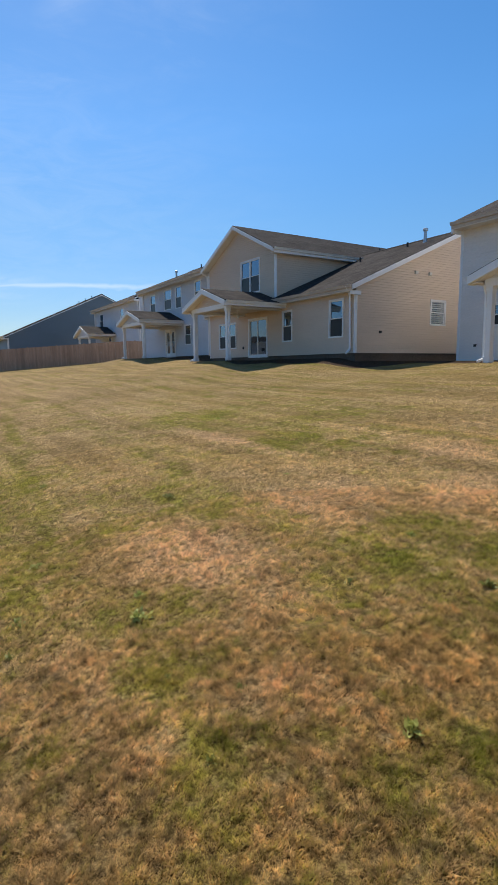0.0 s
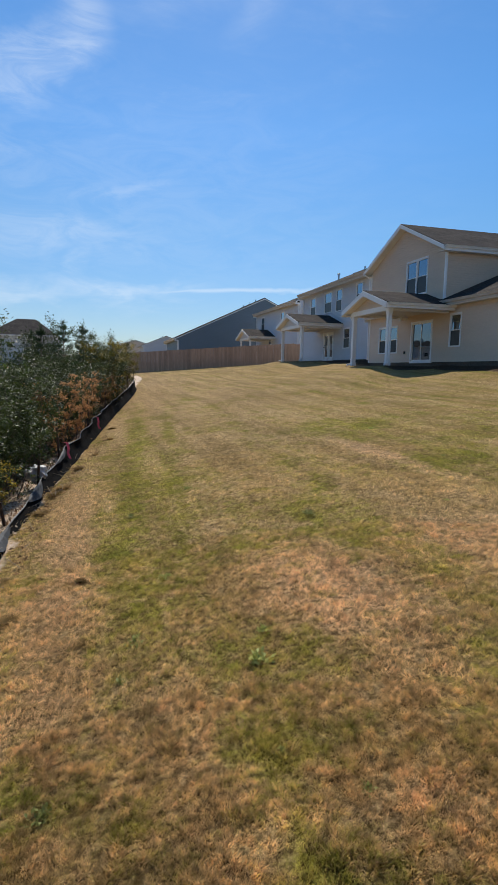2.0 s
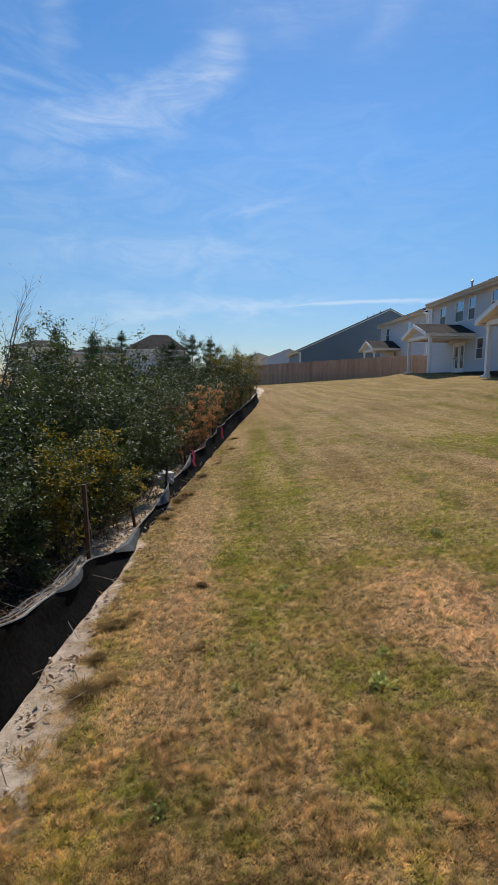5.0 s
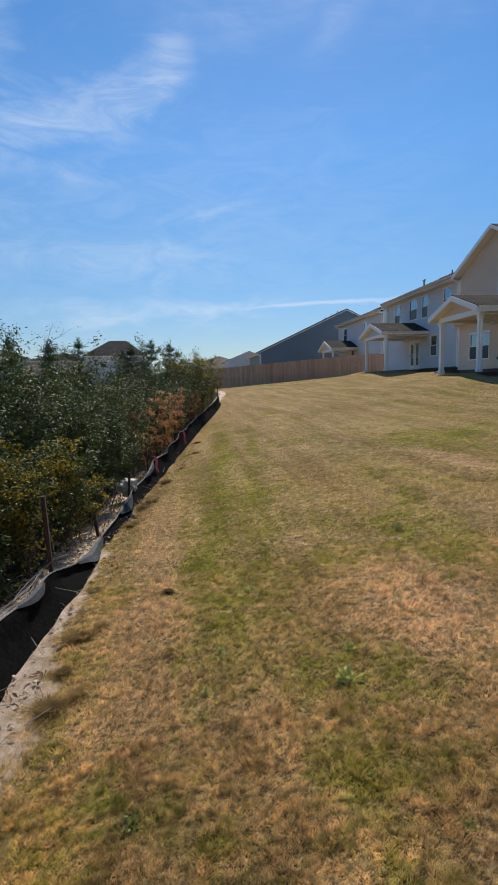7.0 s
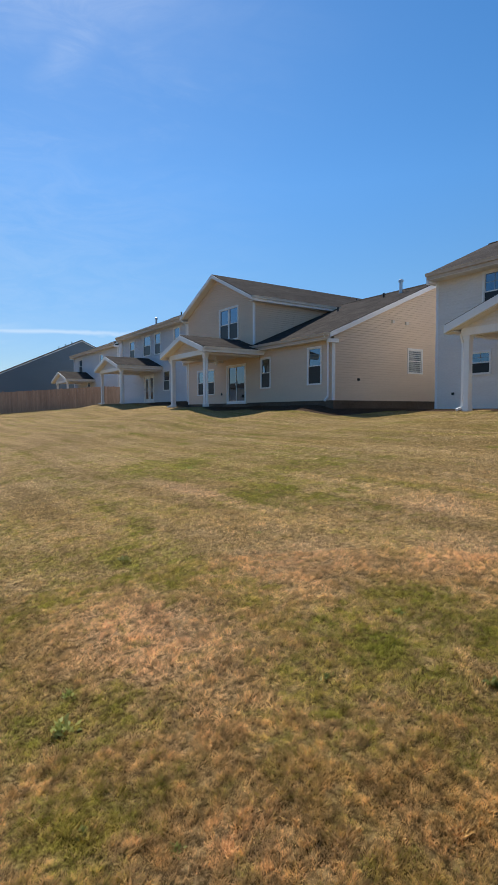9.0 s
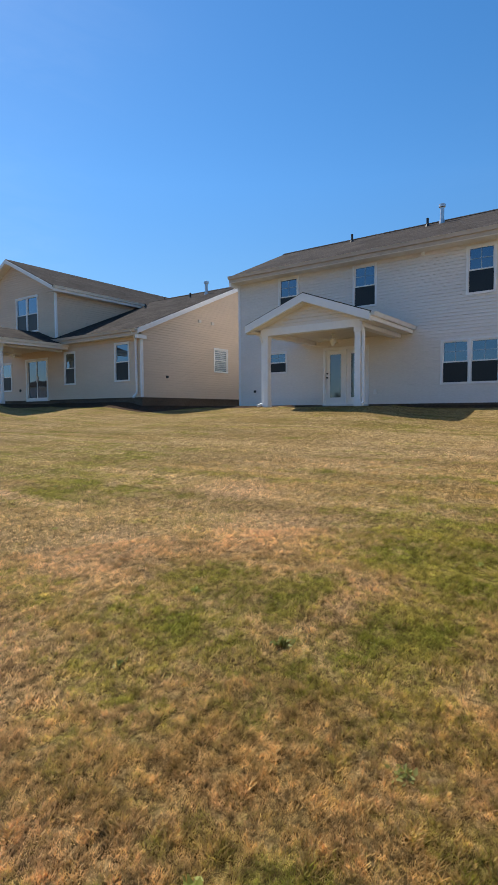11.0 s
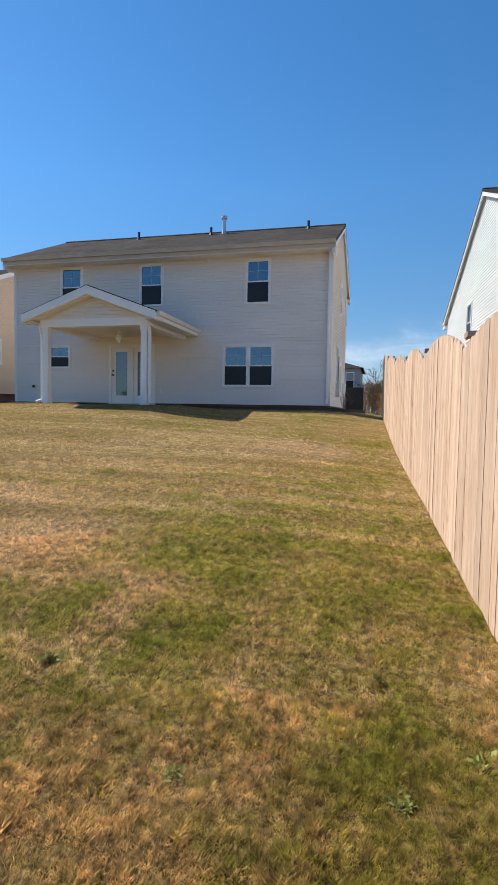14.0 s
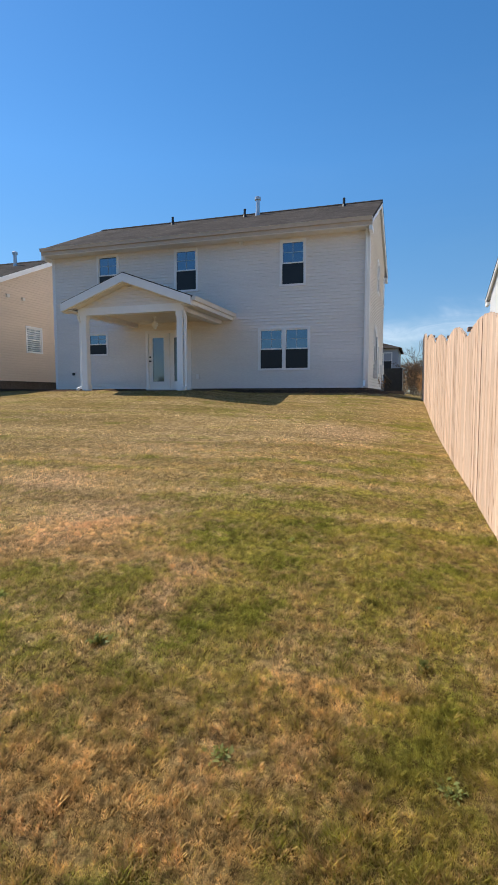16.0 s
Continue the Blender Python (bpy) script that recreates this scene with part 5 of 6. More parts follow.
def shrub(seed, height, wide, leaves, size, mat, label, stems=7, name="shrub"):
    """An upright bush: stems that fork, and leaves in uneven clumps along them."""
    rnd = np.random.default_rng(seed)
    g, tips = Geo(), []
    for i in range(stems):
        a = rnd.uniform(0, 2 * np.pi)
        base = np.array([rnd.normal(0, wide * 0.12), rnd.normal(0, wide * 0.12), 0.0])
        p = base
        way = np.array([np.cos(a) * 0.28, np.sin(a) * 0.28, 1.0])
        r = rnd.uniform(0.008, 0.017) * height / 2
        h = height * rnd.uniform(0.7, 1.0)
        for k in range(5):
            q = p + way * h / 5 + rnd.normal(0, 0.05 * wide, 3) * (1, 1, 0.3)
            g.tube(p, q, r, r * 0.78, 5)
            if k >= 1 or i % 3 == 0:
                for _ in range(3):
                    w2 = rnd.normal(0, 1, 3) * (1, 1, 0.4) + (0, 0, 0.5)
                    w2 /= np.linalg.norm(w2)
                    e = q + w2 * wide * rnd.uniform(0.18, 0.5)
                    g.tube(q, e, r * 0.4, r * 0.15, 3)
                    tips += [(q, e)] * (1 if k < 1 else 3)
            tips += [(p, q)]
            p, r = q, r * 0.78
    tips = [(np.array(a), np.array(b)) for a, b in tips]
    share = np.cumsum(rnd.gamma(0.8, 1.0, len(tips)))
    share /= share[-1]

    def spot():
        a, b = tips[min(int(np.searchsorted(share, rnd.uniform())), len(tips) - 1)]
        return a + (b - a) * rnd.uniform(0.25, 1.12) + rnd.normal(0, 0.045 * wide, 3)

    verts, faces = leaf_cloud(rnd, spot, leaves, size)
    verts[:, 2] = np.maximum(verts[:, 2], 0.02)
    root = new(name)
    root.empty_display_size = 0.2
    ORIGIN[root.name] = Vector((0, 0, 0))
    tagged(root, label, "shrub", "thicket shrubs")
    part("stem", g, M_BARK, root)
    leaf_ob = new("foliage", raw_mesh("foliage", verts, faces, mat))
    leaf_ob.parent = root
    tagged(leaf_ob, kind="stuff")
    return root


def place(ob, x, y, scale=1.0, turn=0.0):
    """Set the model down at a place; copies after the first."""
    z = float(land(x, y)) - 0.03
    m = pose(x, y, z, 0, 0, turn) @ Matrix.Scale(scale, 4)
    if id(ob) in PLACED:
        twin = copy_thing(ob, pose(x, y, z, 0, 0, turn))
        twin.scale = (scale, scale, scale)
        return twin
    PLACED.add(id(ob))
    ob.matrix_basis = m
    return ob


PLACED = set()
greens = [shrub(11, 2.0, 1.25, 6200, 0.060, M_LEAF, "glossy dark green evergreen shrub in the thicket"),
          shrub(12, 2.2, 1.35, 6800, 0.056, M_LEAF, "glossy dark green evergreen shrub in the thicket"),
          shrub(13, 1.8, 1.2, 6000, 0.062, M_LEAF, "glossy dark green evergreen shrub in the thicket")]
yellows = [shrub(21, 1.7, 0.8, 2300, 0.06, M_YELLOW, "yellowing shrub among the green thicket"),
           shrub(22, 1.4, 0.7, 1900, 0.055, M_YELLOW, "yellowing shrub among the green thicket")]
browns = [shrub(31, 1.5, 0.38, 2200, 0.05, M_DRY, "dead brown shrub at the edge of the thicket")]
rnd = random.Random(8)
for row, (gap, off) in enumerate(((0.85, 1.02), (1.1, 1.9), (1.5, 3.1), (2.2, 4.8))):
    y = 1.2 + row * 0.35
    while y < (29 if row < 2 else 34):
        x = float(bank(y)) - off - rnd.uniform(-0.2, 0.25)
        s = rnd.choice((0.78, 0.9, 0.98, 1.05, 1.22)) * rnd.uniform(0.94, 1.06) * (0.9 if row == 0 else 1.0) * (1.0 + 0.06 * row) * float(np.interp(y, (5.0, 8.0, 12.0), (0.88, 0.92, 1.05)))
        place(rnd.choice(greens), x, y, s, rnd.uniform(0, 360))
        y += gap * rnd.uniform(0.8, 1.2) * (1.0 if y < 14 else 1.35)
for y, back, s in ((6.1, 0.78, 0.95), (7.5, 0.60, 0.72), (7.0, 0.95, 1.05), (20.5, 0.7, 1.5), (24.5, 0.8, 1.45), (27.5, 0.6, 1.5), (28.6, 0.9, 1.5)):
    place(rnd.choice(yellows), float(bank(y)) - back, y, s, rnd.uniform(0, 360))
for y, back, s in ((12.2, 0.62, 1.15), (13.3, 0.48, 0.9), (15.4, 0.50, 1.1), (17.2, 0.55, 1.0), (19.8, 0.5, 1.0), (22.5, 0.55, 0.9)):
    place(browns[0], float(bank(y)) - back, y, s, rnd.uniform(0, 360))
place(browns[0], 18.6, 1.45, 0.32, 40)


def sapling(seed, x, y, height, label, leafy=0):
    """A thin young tree, bare or with a few leaves at the twig ends."""
    rnd = np.random.default_rng(seed)
    root = thing("sapling", x, y, float(land(x, y)), label, "sapling")
    o = ORIGIN[root.name]
    g, tips = Geo(), []

    def grow(p, way, length, r, depth):
        for k in range(3):
            q = p + way * length / 3
            g.tube(o + Vector(p), o + Vector(q), r, r * 0.8, 5)
            way = way + rnd.normal(0, 0.10, 3)
            way = way / np.linalg.norm(way)
            p, r = q, r * 0.8
            if depth < 3 and (depth or k):
                for _ in range(2):
                    w = way + rnd.normal(0, 0.55, 3) * (1, 1, 0.4) + (0, 0, 0.15)
                    grow(p, w / np.linalg.norm(w), length * rnd.uniform(0.35, 0.6), r * 0.55, depth + 1)
        tips.append(p)

    grow(np.zeros(3), np.array([0.02, 0.02, 1.0]), height * 0.62, 0.016 + height * 0.005, 0)
    part("trunk", g, M_BARK, root)
    if leafy:
        verts, faces = leaf_cloud(rnd, lambda: tips[rnd.integers(len(tips))] + rnd.normal(0, 0.06, 3), leafy, 0.032)
        ob = new("foliage", raw_mesh("foliage", verts, faces, M_DRY))
        ob.parent = root
        tagged(ob, kind="stuff")
    return root


sapling(5, -2.38, 6.9, 3.15, "thin leafless sapling standing over the thicket", 60)
sapling(6, -2.30, 8.4, 2.95, "thin leafless sapling standing over the thicket", 120)
sapling(9, -3.4, 8.8, 2.7, "thin leafless sapling standing over the thicket", 80)


def young_pine(seed, x, y, height):
    rnd = np.random.default_rng(seed)
    z = float(land(x, y))
    root = thing("pine_tree", x, y, z, "young pine rising above the thicket", "tree", "young pines")
    o = ORIGIN[root.name]
    g = Geo().tube(o, o + Vector((0, 0, height)), 0.035, 0.01, 7)
    ends = []
    for k in range(11):
        h = height * (0.25 + 0.72 * k / 10)
        n = 5
        for i in range(n):
            a = 2 * math.pi * (i + rnd.uniform(0, 1)) / n
            l = (1 - k / 12.5) * height * 0.26 * rnd.uniform(0.7, 1.1)
            e = Vector((math.cos(a) * l, math.sin(a) * l, h + l * 0.45))
            g.tube(o + Vector((0, 0, h)), o + e, 0.010, 0.004, 4)
            ends.append((np.array((0, 0, h)), np.array(e)))
    ends += [(np.array((0, 0, height * 0.9)), np.array((0, 0, height * 1.05)))] * 4
    part("trunk", g, M_BARK, root)

    def spot():
        a, b = ends[rnd.integers(len(ends))]
        return a + (b - a) * rnd.uniform(0.35, 1.05)

    verts, faces = leaf_cloud(rnd, spot, 2600, 0.16, 0.1, 0.07, -0.4)
    ob = new("crown", raw_mesh("crown", verts, faces, M_NEEDLE))
    ob.parent = root
    tagged(ob, kind="stuff")


for i, (x, y, h) in enumerate(((-3.2, 14.5, 2.9), (-1.6, 19.0, 3.0), (-1.0, 20.5, 3.2), (-0.4, 23.0, 3.1), (-3.4, 19.5, 3.3), (-2.2, 22.0, 3.0), (-4.6, 16.0, 3.1))):
    young_pine(40 + i, x, y, h)


# ---- silt fence at the lawn's edge ----
def silt_fence():
    root = thing("silt_fence", -0.9, 8.0, float(land(-0.9, 8.0)), "sagging black silt fence fabric along the lawn edge", "silt fence")
    o = ORIGIN[root.name]
    stakes = [1.0, 3.1, 5.5, 7.45, 9.2, 11.0, 14.5, 18.0, 22.0, 26.0, 30.0]
    hem_y = (1.0, 3.2, 3.8, 4.4, 5.0, 5.6, 6.2, 6.8, 7.4, 8.0, 8.6, 9.2, 10.0, 10.8, 12.5, 14.5, 18.0, 30.0)
    hem_h = (0.60, 0.50, 0.36, 0.30, 0.31, 0.20, 0.12, 0.09, 0.11, 0.13, 0.18, 0.20, 0.20, 0.36, 0.30, 0.42, 0.45, 0.5)
    ys = np.arange(1.0, 30.0, 0.06)
    rows = 9
    verts, faces = [], []
    for y in ys:
        top = float(np.interp(y, hem_y, hem_h)) + 0.02 * noise.noise((y * 1.7, 4, 0))
        foot = float(bank(y)) - float(np.interp(y, (6.0, 9.0), (0.0, 0.08)))
        z = float(land(foot, y))
        for r in range(rows):
            f = r / (rows - 1)
            fold = 0.07 * noise.noise((y * 1.1, f * 2, 1)) + 0.012 * noise.noise((y * 6, f * 5, 5))
            x = foot - 0.16 * f - 0.05 * math.sin(math.pi * f) + fold * (0.2 + f)
            verts.append((x - o.x, y - o.y, z - 0.03 + top * f + fold * 0.25 * f - o.z))
    n = len(ys)
    for i in range(n - 1):
        for r in range(rows - 1):
            faces.append((i * rows + r, (i + 1) * rows + r, (i + 1) * rows + r + 1, i * rows + r + 1))
    me = bpy.data.meshes.new("fabric")
    me.from_pydata(verts, [], faces)
    me.materials.append(M_FABRIC)
    me.shade_smooth()
    cloth = new("fabric", me)
    cloth.parent = root
    solid = cloth.modifiers.new("thickness", "SOLIDIFY")
    solid.thickness = 0.006
    for k, y in enumerate(stakes):
        x = float(bank(y)) - 0.33
        z = float(land(x, y))
        h = (0.95, 0.9, 0.92, 0.30, 0.5, 0.75, 1.0, 1.0, 1.0, 1.0, 1.0)[k]
        g = Geo()
        lean = 0.05 * math.sin(k * 2.1) - 0.06 * (k == 3)
        g.hexa([(x - 0.018, y - 0.02, z - 0.2), (x + 0.018, y - 0.02, z - 0.2), (x + 0.018, y + 0.02, z - 0.2), (x - 0.018, y + 0.02, z - 0.2)],
               [(x - 0.018 + lean, y - 0.02 + lean, z + h), (x + 0.018 + lean, y - 0.02 + lean, z + h), (x + 0.018 + lean, y + 0.02 + lean, z + h), (x - 0.018 + lean, y + 0.02 + lean, z + h)])
        part("stake", g, M_RUST, root, "rusty steel stake")
    # Folds along the hem; their paler grey is painted sheen, not another cloth.
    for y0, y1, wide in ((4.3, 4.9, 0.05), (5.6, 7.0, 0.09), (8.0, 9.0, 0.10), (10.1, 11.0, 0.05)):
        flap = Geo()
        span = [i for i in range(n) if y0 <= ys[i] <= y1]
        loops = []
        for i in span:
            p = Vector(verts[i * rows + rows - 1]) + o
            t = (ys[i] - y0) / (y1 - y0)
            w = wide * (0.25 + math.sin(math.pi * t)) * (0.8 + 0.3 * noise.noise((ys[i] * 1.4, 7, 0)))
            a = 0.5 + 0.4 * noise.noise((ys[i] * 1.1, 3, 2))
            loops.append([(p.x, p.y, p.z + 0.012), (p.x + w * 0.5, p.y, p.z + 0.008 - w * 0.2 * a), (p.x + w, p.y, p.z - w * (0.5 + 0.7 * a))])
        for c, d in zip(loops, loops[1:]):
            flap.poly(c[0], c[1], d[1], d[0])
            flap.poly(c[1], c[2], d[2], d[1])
        part("folded_edge", flap, M_PAINTED_SHEEN, root, "fold of black fabric, its sunlit sheen painted in grey")
    for k in range(5):
        g, last = Geo(), None
        for i in range(0, n, 3):
            if 2.8 + 0.2 * k < ys[i] < 4.7 + 0.15 * k:
                p = Vector(verts[i * rows + rows - 1]) + o
                q = p + Vector((-0.02 - 0.018 * k + 0.03 * noise.noise((ys[i] * 2.0, k, 0)), 0, 0.015 + 0.035 * noise.noise((ys[i] * 2.6, k, 5))))
                if last:
                    g.tube(last, q, 0.0028, n=4)
                last = q
        part("loose_thread", g, M_HEM, root, "pale loose threads along the torn hem")
    hem = Geo()
    tips = [Vector(verts[i * rows + rows - 1]) + o for i in range(0, n, 2)]
    for p, q in zip(tips, tips[1:]):
        hem.tube(p, q, 0.008 + 0.004 * noise.noise((p.y * 3, 0, 0)), n=5)
    part("hem", hem, M_HEM, root, "frayed grey rolled hem")


silt_fence()


def ribbon(x, y):
    z = float(land(x, y))
    g = Geo()
    pts = [(-0.03, 0.46, 0.0), (0.02, 0.45, 0.02), (0.045, 0.34, 0.02), (0.03, 0.24, 0.03), (0.07, 0.14, 0.03)]
    for (a, h, c), (b, k, d) in zip(pts, pts[1:]):
        g.hexa([(x + a, y + c, z + h), (x + a + 0.045, y + c, z + h), (x + a + 0.045, y + c + 0.006, z + h), (x + a, y + c + 0.006, z + h)],
               [(x + b, y + d, z + k), (x + b + 0.045, y + d, z + k), (x + b + 0.045, y + d + 0.006, z + k), (x + b, y + d + 0.006, z + k)])
    single("marker_ribbon", g, M_PINK, "bright pink plastic marker ribbon tied to a stake", "ribbon", base=None)


ribbon(float(bank(11.0)) - 0.24, 10.93)
ribbon(float(bank(15.0)) - 0.20, 14.90)


def plastic_sheet(x, y, z, size):
    """A crumpled lump of sheeting."""
    bm = bmesh.new()
    bmesh.ops.create_icosphere(bm, subdivisions=3, radius=size)
    for v in bm.verts:
        k = 1 + 0.45 * noise.noise(v.co * 9) + 0.3 * noise.noise(v.co * 23)
        v.co = Vector((v.co.x * k, v.co.y * k * 0.8, v.co.z * k * 0.75))
    me = bpy.data.meshes.new("plastic_sheet")
    bm.to_mesh(me)
    bm.free()
    me.materials.append(M_PALE_PLASTIC)
    ob = new("plastic_sheet", me)
    ob.location = (x, y, z)
    tagged(ob, "crumpled pale plastic sheet caught on the silt fence", "plastic sheet")


plastic_sheet(float(bank(9.4)) - 0.36, 9.4, float(land(-0.8, 9.4)) + 0.24, 0.18)


def dry_stalk(seed, x, y, height):
    rg = np.random.default_rng(seed)
    z = float(land(x, y))
    g = Geo()
    p = Vector((x, y, z))
    way = Vector((rg.normal(0, 0.3), rg.normal(0, 0.3), 1.0)).normalized()
    for k in range(6):
        q = p + way * height / 6
        g.tube(p, q, 0.0034, 0.0028, 4)
        way = (way + Vector((rg.normal(0, 0.2), rg.normal(0, 0.2), -0.12 * k))).normalized()
        p = q
    ob = new("dry_stalk", mesh_of("dry_stalk", g, M_STALK, Vector((x, y, z))))
    ob.location = (x, y, z)
    tagged(ob, "pale dry stalk bent over the silt fence", "stalk", "dry stalks")


for i, (y, back, h) in enumerate(((5.3, 0.5, 0.7), (5.9, 0.42, 0.75), (6.3, 0.38, 0.6), (7.4, 0.5, 0.7), (8.3, 0.45, 0.6), (16.0, 0.4, 1.1), (20.0, 0.4, 1.2))):
    dry_stalk(90 + i, float(bank(y)) - back, y, h)


def straw_tuft(seed):
    rg = np.random.default_rng(seed)
    count = 1500
    a = rg.uniform(0, 2 * np.pi, count)
    r = np.abs(rg.normal(0, 0.06, count)) * (1 + 0.5 * np.sin(a * 3 + seed) + 0.3 * np.sin(a * 7))
    b = np.stack([r * np.cos(a), r * np.sin(a), np.zeros(count)], -1)
    tip = b + np.stack([np.cos(a) * rg.uniform(0.02, 0.10, count), np.sin(a) * rg.uniform(0.02, 0.10, count), rg.uniform(0.010, 0.045, count) * np.clip(1.2 - r * 6, 0.3, 1)], -1)
    s = np.stack([-np.sin(a), np.cos(a), np.zeros(count)], -1) * 0.0022
    v = np.zeros((count * 3, 3))
    v[0::3], v[1::3], v[2::3] = b - s, b + s, tip
    ob = new("grass_tuft", raw_mesh("grass_tuft", v, np.arange(count * 3).reshape(-1, 3), M_TUFT))
    ORIGIN[ob.name] = Vector((0, 0, 0))
    return tagged(ob, "dead brown grass tuft on the bare soil edge", "grass tuft", "dead tufts")


tufts = [straw_tuft(101), straw_tuft(102)]
for i, (x, y, s) in enumerate(((-0.60, 3.32, 1.2), (-0.48, 3.45, 0.9), (-0.60, 4.22, 1.2), (-0.48, 4.32, 1.0), (-0.64, 3.75, 0.8), (0.05, 3.74, 0.5), (0.0, 4.85, 0.6),
                               (-0.66, 5.2, 0.9), (-0.70, 2.75, 0.8), (-0.55, 7.6, 1.3), (-0.45, 8.6, 1.5), (-0.40, 9.0, 1.4), (-0.2, 10.4, 1.3), (0.1, 11.6, 1.2), (0.4, 13.5, 1.4), (0.5, 15.5, 1.4))):
    place(tufts[i % 2], x, y, s * 0.8, 70.0 * i).location.z += 0.025


def litter():
    """Fallen leaves and twigs on the ground under the shrubs and along the bare soil."""
    rg = np.random.default_rng(23)
    count = 5200
    y = rg.uniform(2.2, 14.0, count)
    back = np.where(rg.uniform(0, 1, count) < 0.06, rg.uniform(-0.26, 0.0, count), rg.uniform(0.15, 1.5, count))
    x = bank(y) - back
    z = land(x, y) + 0.012 + np.clip(rg.normal(0.01, 0.012, count), 0, 0.05)
    spots = iter(np.stack([x, y, z], -1))
    v, f = leaf_cloud(rg, lambda: next(spots), count, 0.055, 0.5, 0.4, 0.25)
    tagged(new("leaf_litter", raw_mesh("leaf_litter", v, f, M_LITTER)), "dry brown leaf litter under the thicket", "leaf litter", kind="stuff")
    g = Geo()
    for k in range(260):
        y = rg.uniform(2.4, 12.0)
        x = float(bank(y)) - (rg.uniform(-0.24, 0.0) if k % 14 == 0 else rg.uniform(0.12, 1.3))
        a, n, z = rg.uniform(0, math.pi), rg.uniform(0.08, 0.38), float(land(x, y)) + 0.02
        p = Vector((x, y, z))
        q = p + Vector((math.cos(a) * n, math.sin(a) * n, rg.uniform(0.0, 0.10)))
        g.tube(p, q, 0.0032, 0.0016, 4)
    tagged(new("fallen_twigs", mesh_of("fallen_twigs", g, M_STALK)), "pale dry twigs strewn along the silt fence", "twigs", kind="stuff")


litter()


def soil_clods():
    """Loose clods and stones along the bare strip."""
    rg = np.random.default_rng(17)
    verts, faces = [], []
    for k in range(420):
        y = rg.uniform(1.5, 9.0) if k % 3 else rg.uniform(2.2, 5.0)
        x = float(edge(y)) + rg.normal(-0.12, 0.08)
        s = 0.003 + rg.gamma(1.0, 0.004)
        c = np.array([x, y, float(land(x, y)) + s * 0.4 + 0.012])
        o = rg.normal(0, 0.25, (6, 3)) + np.array([[1, 0, 0], [-1, 0, 0], [0, 1, 0], [0, -1, 0], [0, 0, 0.45], [0, 0, -0.5]])
        b = len(verts)
        verts += [tuple(c + s * q) for q in o]
        faces += [(b + i, b + j, b + m) for i, j, m in ((0, 2, 4), (2, 1, 4), (1, 3, 4), (3, 0, 4), (2, 0, 5), (1, 2, 5), (3, 1, 5), (0, 3, 5))]
    ob = new("soil_clods", raw_mesh("soil_clods", np.array(verts), np.array(faces), M_CLOD))
    tagged(ob, "loose clods and stones on the bare soil strip", "soil", kind="stuff")


soil_clods()


# ---- distance behind the grey house ----
hip_house("blue-grey house across the street", M_SIDING["blue"], 70.0, 80.0, 2.9, 12.0, 1.0, 7.3, 9.0, 4.0, [(3.6, 4.7, 4.7, 6.8)])


def bare_tree(seed, x, y, height):
    rnd = np.random.default_rng(seed)
    root = thing("tree", x, y, float(land(x, y)) - 0.2, "leafless winter tree in the distance", "tree", "distant trees")
    o = ORIGIN[root.name]
    g = Geo()

    def grow(p, way, length, r, depth):
        q = p + way * length
        g.tube(o + Vector(p), o + Vector(q), r, r * 0.7, 4)
        if depth < 5:
            for _ in range(3):
                w = way + rnd.normal(0, 0.5, 3) + (0, 0, 0.12)
                grow(q, w / np.linalg.norm(w), length * rnd.uniform(0.55, 0.8), r * 0.6, depth + 1)

    grow(np.zeros(3), np.array([0.0, 0.0, 1.0]), height * 0.3, height * 0.018, 0)
    part("trunk", g, M_BARK, root)


for i, (x, y, h) in enumerate(((95, -0.5, 10.5), (99, -4.0, 11.5), (105, 1.8, 9.5), (98, -8.0, 11.0))):
    bare_tree(60 + i, x, y, h)
far_brush = [shrub(71, 2.6, 2.0, 1500, 0.16, M_DRY, "brown brush beyond the fence end"), shrub(72, 2.9, 2.0, 1500, 0.14, M_BRUSH, "dark brown brush beyond the fence end")]
for x, y, s in ((45, 0.6, 0.7), (47, 1.4, 0.8), (52, 0.3, 0.9), (60, -1.2, 1.1), (62, 1.2, 1.2), (56, -0.6, 0.9), (70, -2.5, 1.5), (74, 1.0, 1.5), (80, -0.5, 1.7), (85, 2.0, 1.8), (49, -0.2, 0.85), (66, 0.4, 1.4)):
    place(rnd.choice(far_brush), x, y, s, rnd.uniform(0, 360))


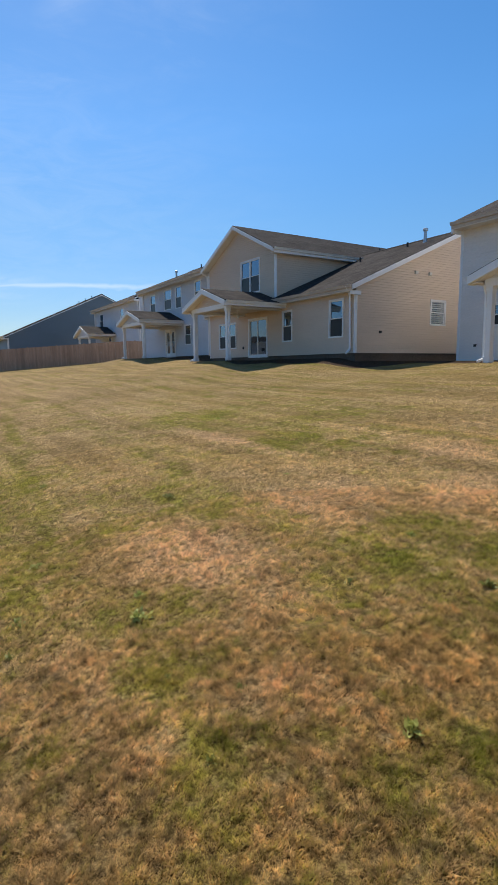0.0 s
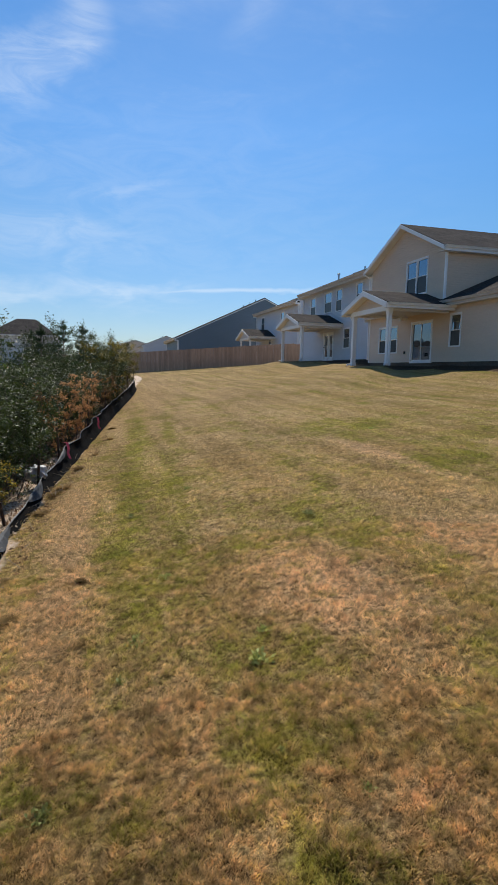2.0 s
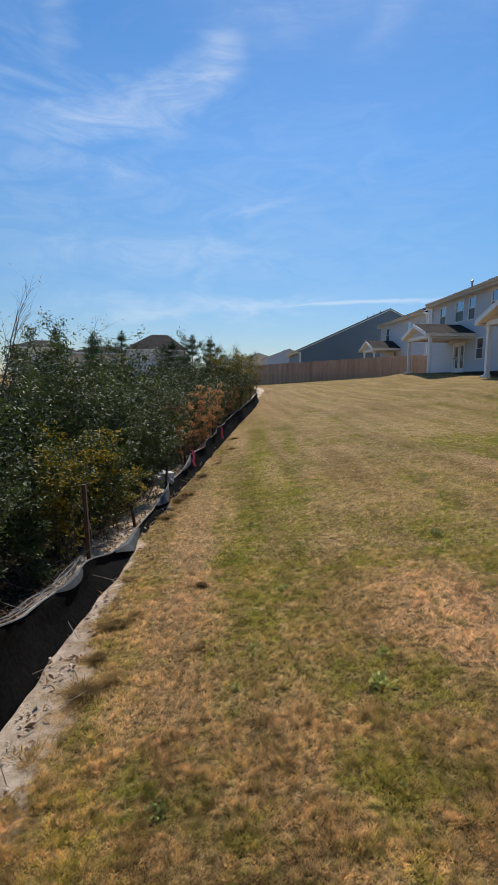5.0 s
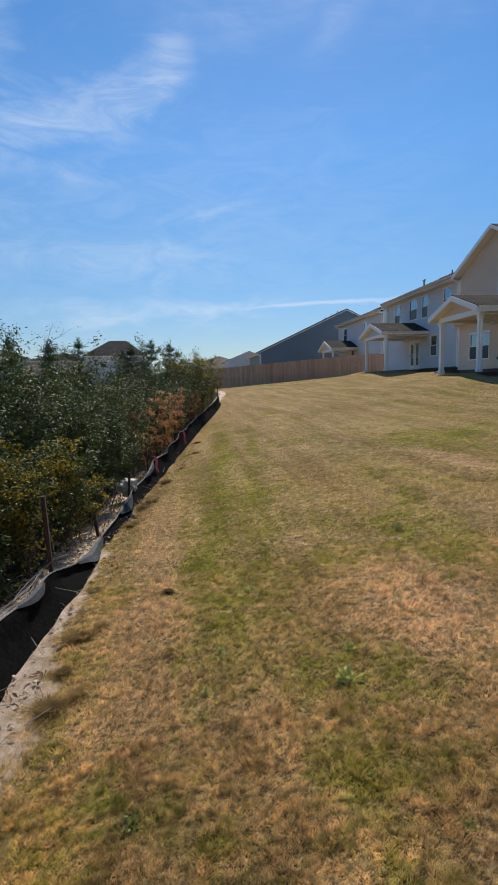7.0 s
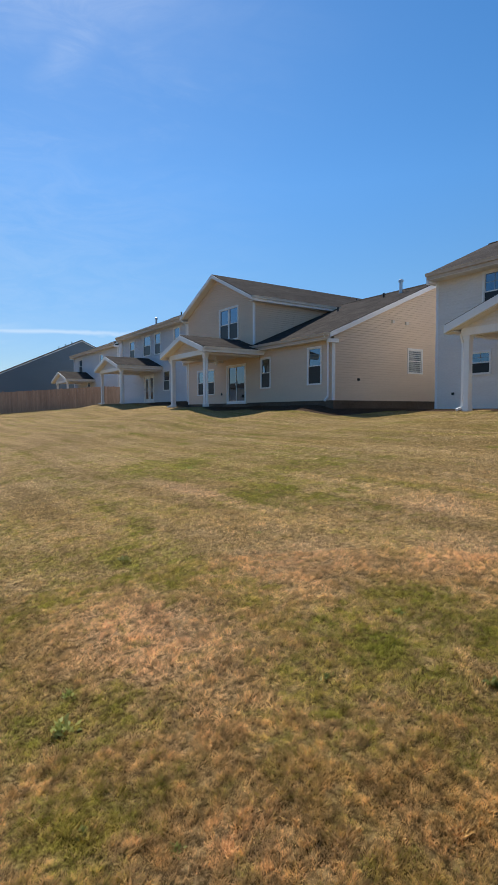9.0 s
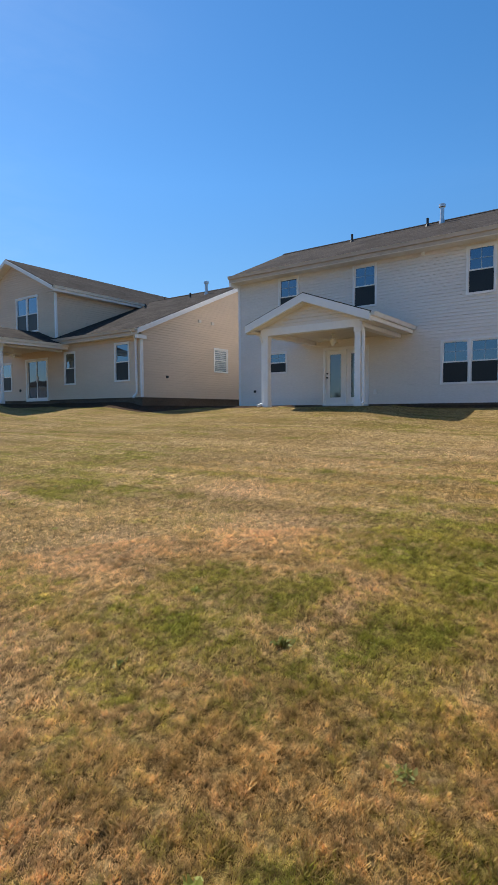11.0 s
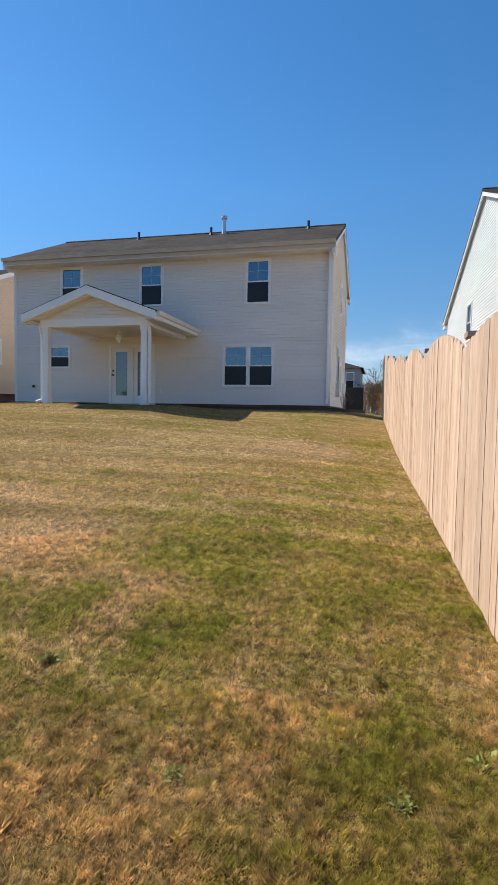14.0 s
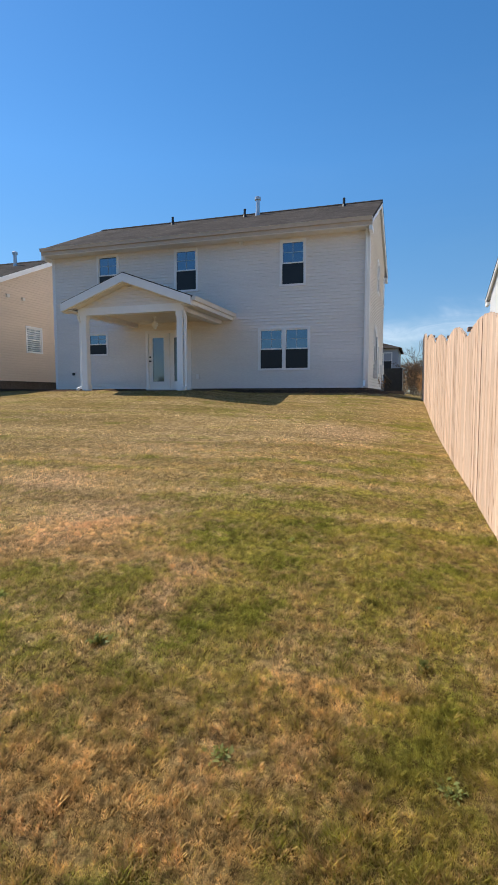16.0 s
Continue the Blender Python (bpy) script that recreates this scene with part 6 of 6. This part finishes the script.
# ---- grass and weeds ----
def grass():
    """Blades in rings about the standing place: folded kites near, plain slips farther off."""
    rng = np.random.default_rng(3)
    verts, faces, fields = [], [], []
    total = 0
    for r0, r1, count, h, w, kite in ((0.9, 2.6, 600000, 0.021, 0.00105, True), (2.6, 5.0, 540000, 0.022, 0.0016, True), (5.0, 9.0, 360000, 0.023, 0.0042, False),
                                      (9.0, 15.0, 150000, 0.021, 0.0085, False)):
        a = rng.uniform(radians(-28), radians(132), count)
        r = np.sqrt(rng.uniform(r0 ** 2, r1 ** 2, count))
        x, y = 0.35 + r * np.cos(a), 0.3 + r * np.sin(a)
        clump = rng.integers(0, count // 9, count)
        drawn = rng.uniform(0, 1, count) < 0.28
        spread = 0.013 + 0.005 * r0
        x = np.where(drawn, x[clump] + rng.normal(0, spread, count), x)
        y = np.where(drawn, y[clump] + rng.normal(0, spread, count), y)
        r = np.hypot(x - 0.35, y - 0.3)
        ragged = 0.07 * np.sin(y * 9.1) * np.sin(y * 3.7 + 1.0) + 0.05 * np.sin(y * 21.0 + 2.0)
        keep = rng.uniform(0, 1, count) < np.clip((15.0 - r) / 8.0, 0, 1)
        keep &= x > edge(y) - 0.01 + np.interp(y, (3.5, 6.5, 12.0), (0.02, -0.16, -0.32)) + rng.normal(0, 0.05, count) + ragged
        keep &= (y > fence_line(x) + 0.03) & ~((x > 17.3) & (y > 1.5) & (y < 14))
        x, y = x[keep], y[keep]
        bare = np.array([noise.noise((p * 8.5, q * 8.5, 6)) for p, q in zip(x, y)]) > -0.64
        x, y = x[bare], y[bare]
        n = len(x)
        tuft = np.array([noise.noise((p * 6.0, q * 6.0, 2)) for p, q in zip(x, y)])
        lift = np.array([noise.noise((p * 1.3, q * 1.3, 0)) * 0.035 + noise.noise((p * 4.1, q * 4.1, 3)) * 0.018 for p, q in zip(x, y)])
        near = np.clip(np.exp(-(((x - 2) / 9) ** 2 + ((y - 5) / 12) ** 2)) * 1.3, 0.15, 1)
        z = land(x, y) - 0.006 + lift * near
        fine = np.array([noise.noise((p * 17.0, q * 17.0, 4)) for p, q in zip(x, y)])
        hh = h * rng.uniform(0.5, 1.4, n) * np.clip(0.95 + 0.6 * tuft, 0.6, 1.5) * np.clip(0.95 + 0.9 * fine, 0.5, 1.6)
        hh = np.minimum(hh, 0.048)
        comb = 2.2 * np.array([noise.noise((p * 3.0, q * 3.0, 8)) for p, q in zip(x, y)])
        d = np.where(rng.uniform(0, 1, n) < 0.3, comb + rng.normal(0, 0.7, n), rng.uniform(0, 2 * np.pi, n))
        flat = rng.uniform(0, 1, n) < 0.12
        lean = rng.uniform(0.2, 1.0, n) * hh + flat * rng.uniform(0.01, 0.03, n)
        hh = np.where(flat, hh * 0.55, hh)
        s = rng.uniform(0, np.pi, n)
        ww = w * rng.uniform(0.6, 1.4, n)
        side = np.stack([np.cos(s) * ww, np.sin(s) * ww, np.zeros(n)], -1)
        base = np.stack([x, y, z], -1)
        tip = np.stack([x + np.cos(d) * lean, y + np.sin(d) * lean, z + hh], -1)
        if kite:
            mid = base * 0.52 + tip * 0.48 + np.stack([np.zeros(n), np.zeros(n), hh * 0.16], -1)
            v = np.stack([base, mid + side, tip, mid - side], 1)
            k = np.arange(n)[:, None] * 4 + total
            faces.append(np.concatenate([k + (0, 1, 2), k + (0, 2, 3)]))
        else:
            v = np.stack([base - side, base + side, tip], 1)
            faces.append(np.arange(n * 3).reshape(-1, 3) + total)
        verts.append(v.reshape(-1, 3))
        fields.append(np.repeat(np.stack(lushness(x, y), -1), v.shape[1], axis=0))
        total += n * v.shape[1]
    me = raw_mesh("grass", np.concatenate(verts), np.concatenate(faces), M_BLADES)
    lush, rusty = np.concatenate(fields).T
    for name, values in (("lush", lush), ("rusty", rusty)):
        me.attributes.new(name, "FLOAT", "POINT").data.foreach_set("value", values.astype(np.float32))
    tagged(new("grass", me), "short dormant grass blades on the lawn", "grass", kind="stuff")


grass()


def weed(seed, wide, leaves):
    rng = np.random.default_rng(seed)
    verts, faces = leaf_cloud(rng, lambda: np.array([*rng.normal(0, wide * 0.25, 2), abs(rng.normal(0.015, 0.012))]), leaves, 0.055, 0.3, 0.5, -0.15)
    ob = new("weed", raw_mesh("weed", verts, faces, M_WEED))
    ORIGIN[ob.name] = Vector((0, 0, 0))
    return tagged(ob, "low green broadleaf weed in the dry lawn", "weed", "lawn weeds")


weeds = [weed(81, 0.14, 46), weed(82, 0.10, 30), weed(83, 0.2, 60)]
rng = random.Random(21)
for x, y in ((1.02, 3.05), (1.57, 1.31), (2.84, 1.82), (3.17, 0.24), (4.37, 0.31), (5.68, 1.95), (2.7, -0.16), (2.34, 0.98), (3.12, 2.68), (2.27, 2.46), (0.82, 1.7), (0.37, 3.58),
             (1.12, 3.35), (0.27, 3.17), (0.9, 2.34), (3.1, 1.0), (3.12, 1.41), (2.24, 5.36), (0.69, 4.5), (-0.07, 2.37), (1.14, 2.02), (2.43, 0.16), (3.8, 0.17), (4.62, 1.23),
             (4.9, 6.9), (1.0, 9.0), (5.3, 9.8), (6.0, 3.2), (8.0, 2.8), (0.5, 6.6), (1.3, 7.4), (3.6, 5.0)):
    ob = rng.choice(weeds)
    large = (x, y) in ((1.57, 1.31), (2.84, 1.82), (2.7, -0.16), (1.02, 3.05))
    place(ob, x, y, 0.8 if large else rng.uniform(0.32, 0.62), rng.uniform(0, 360)).location.z += 0.022
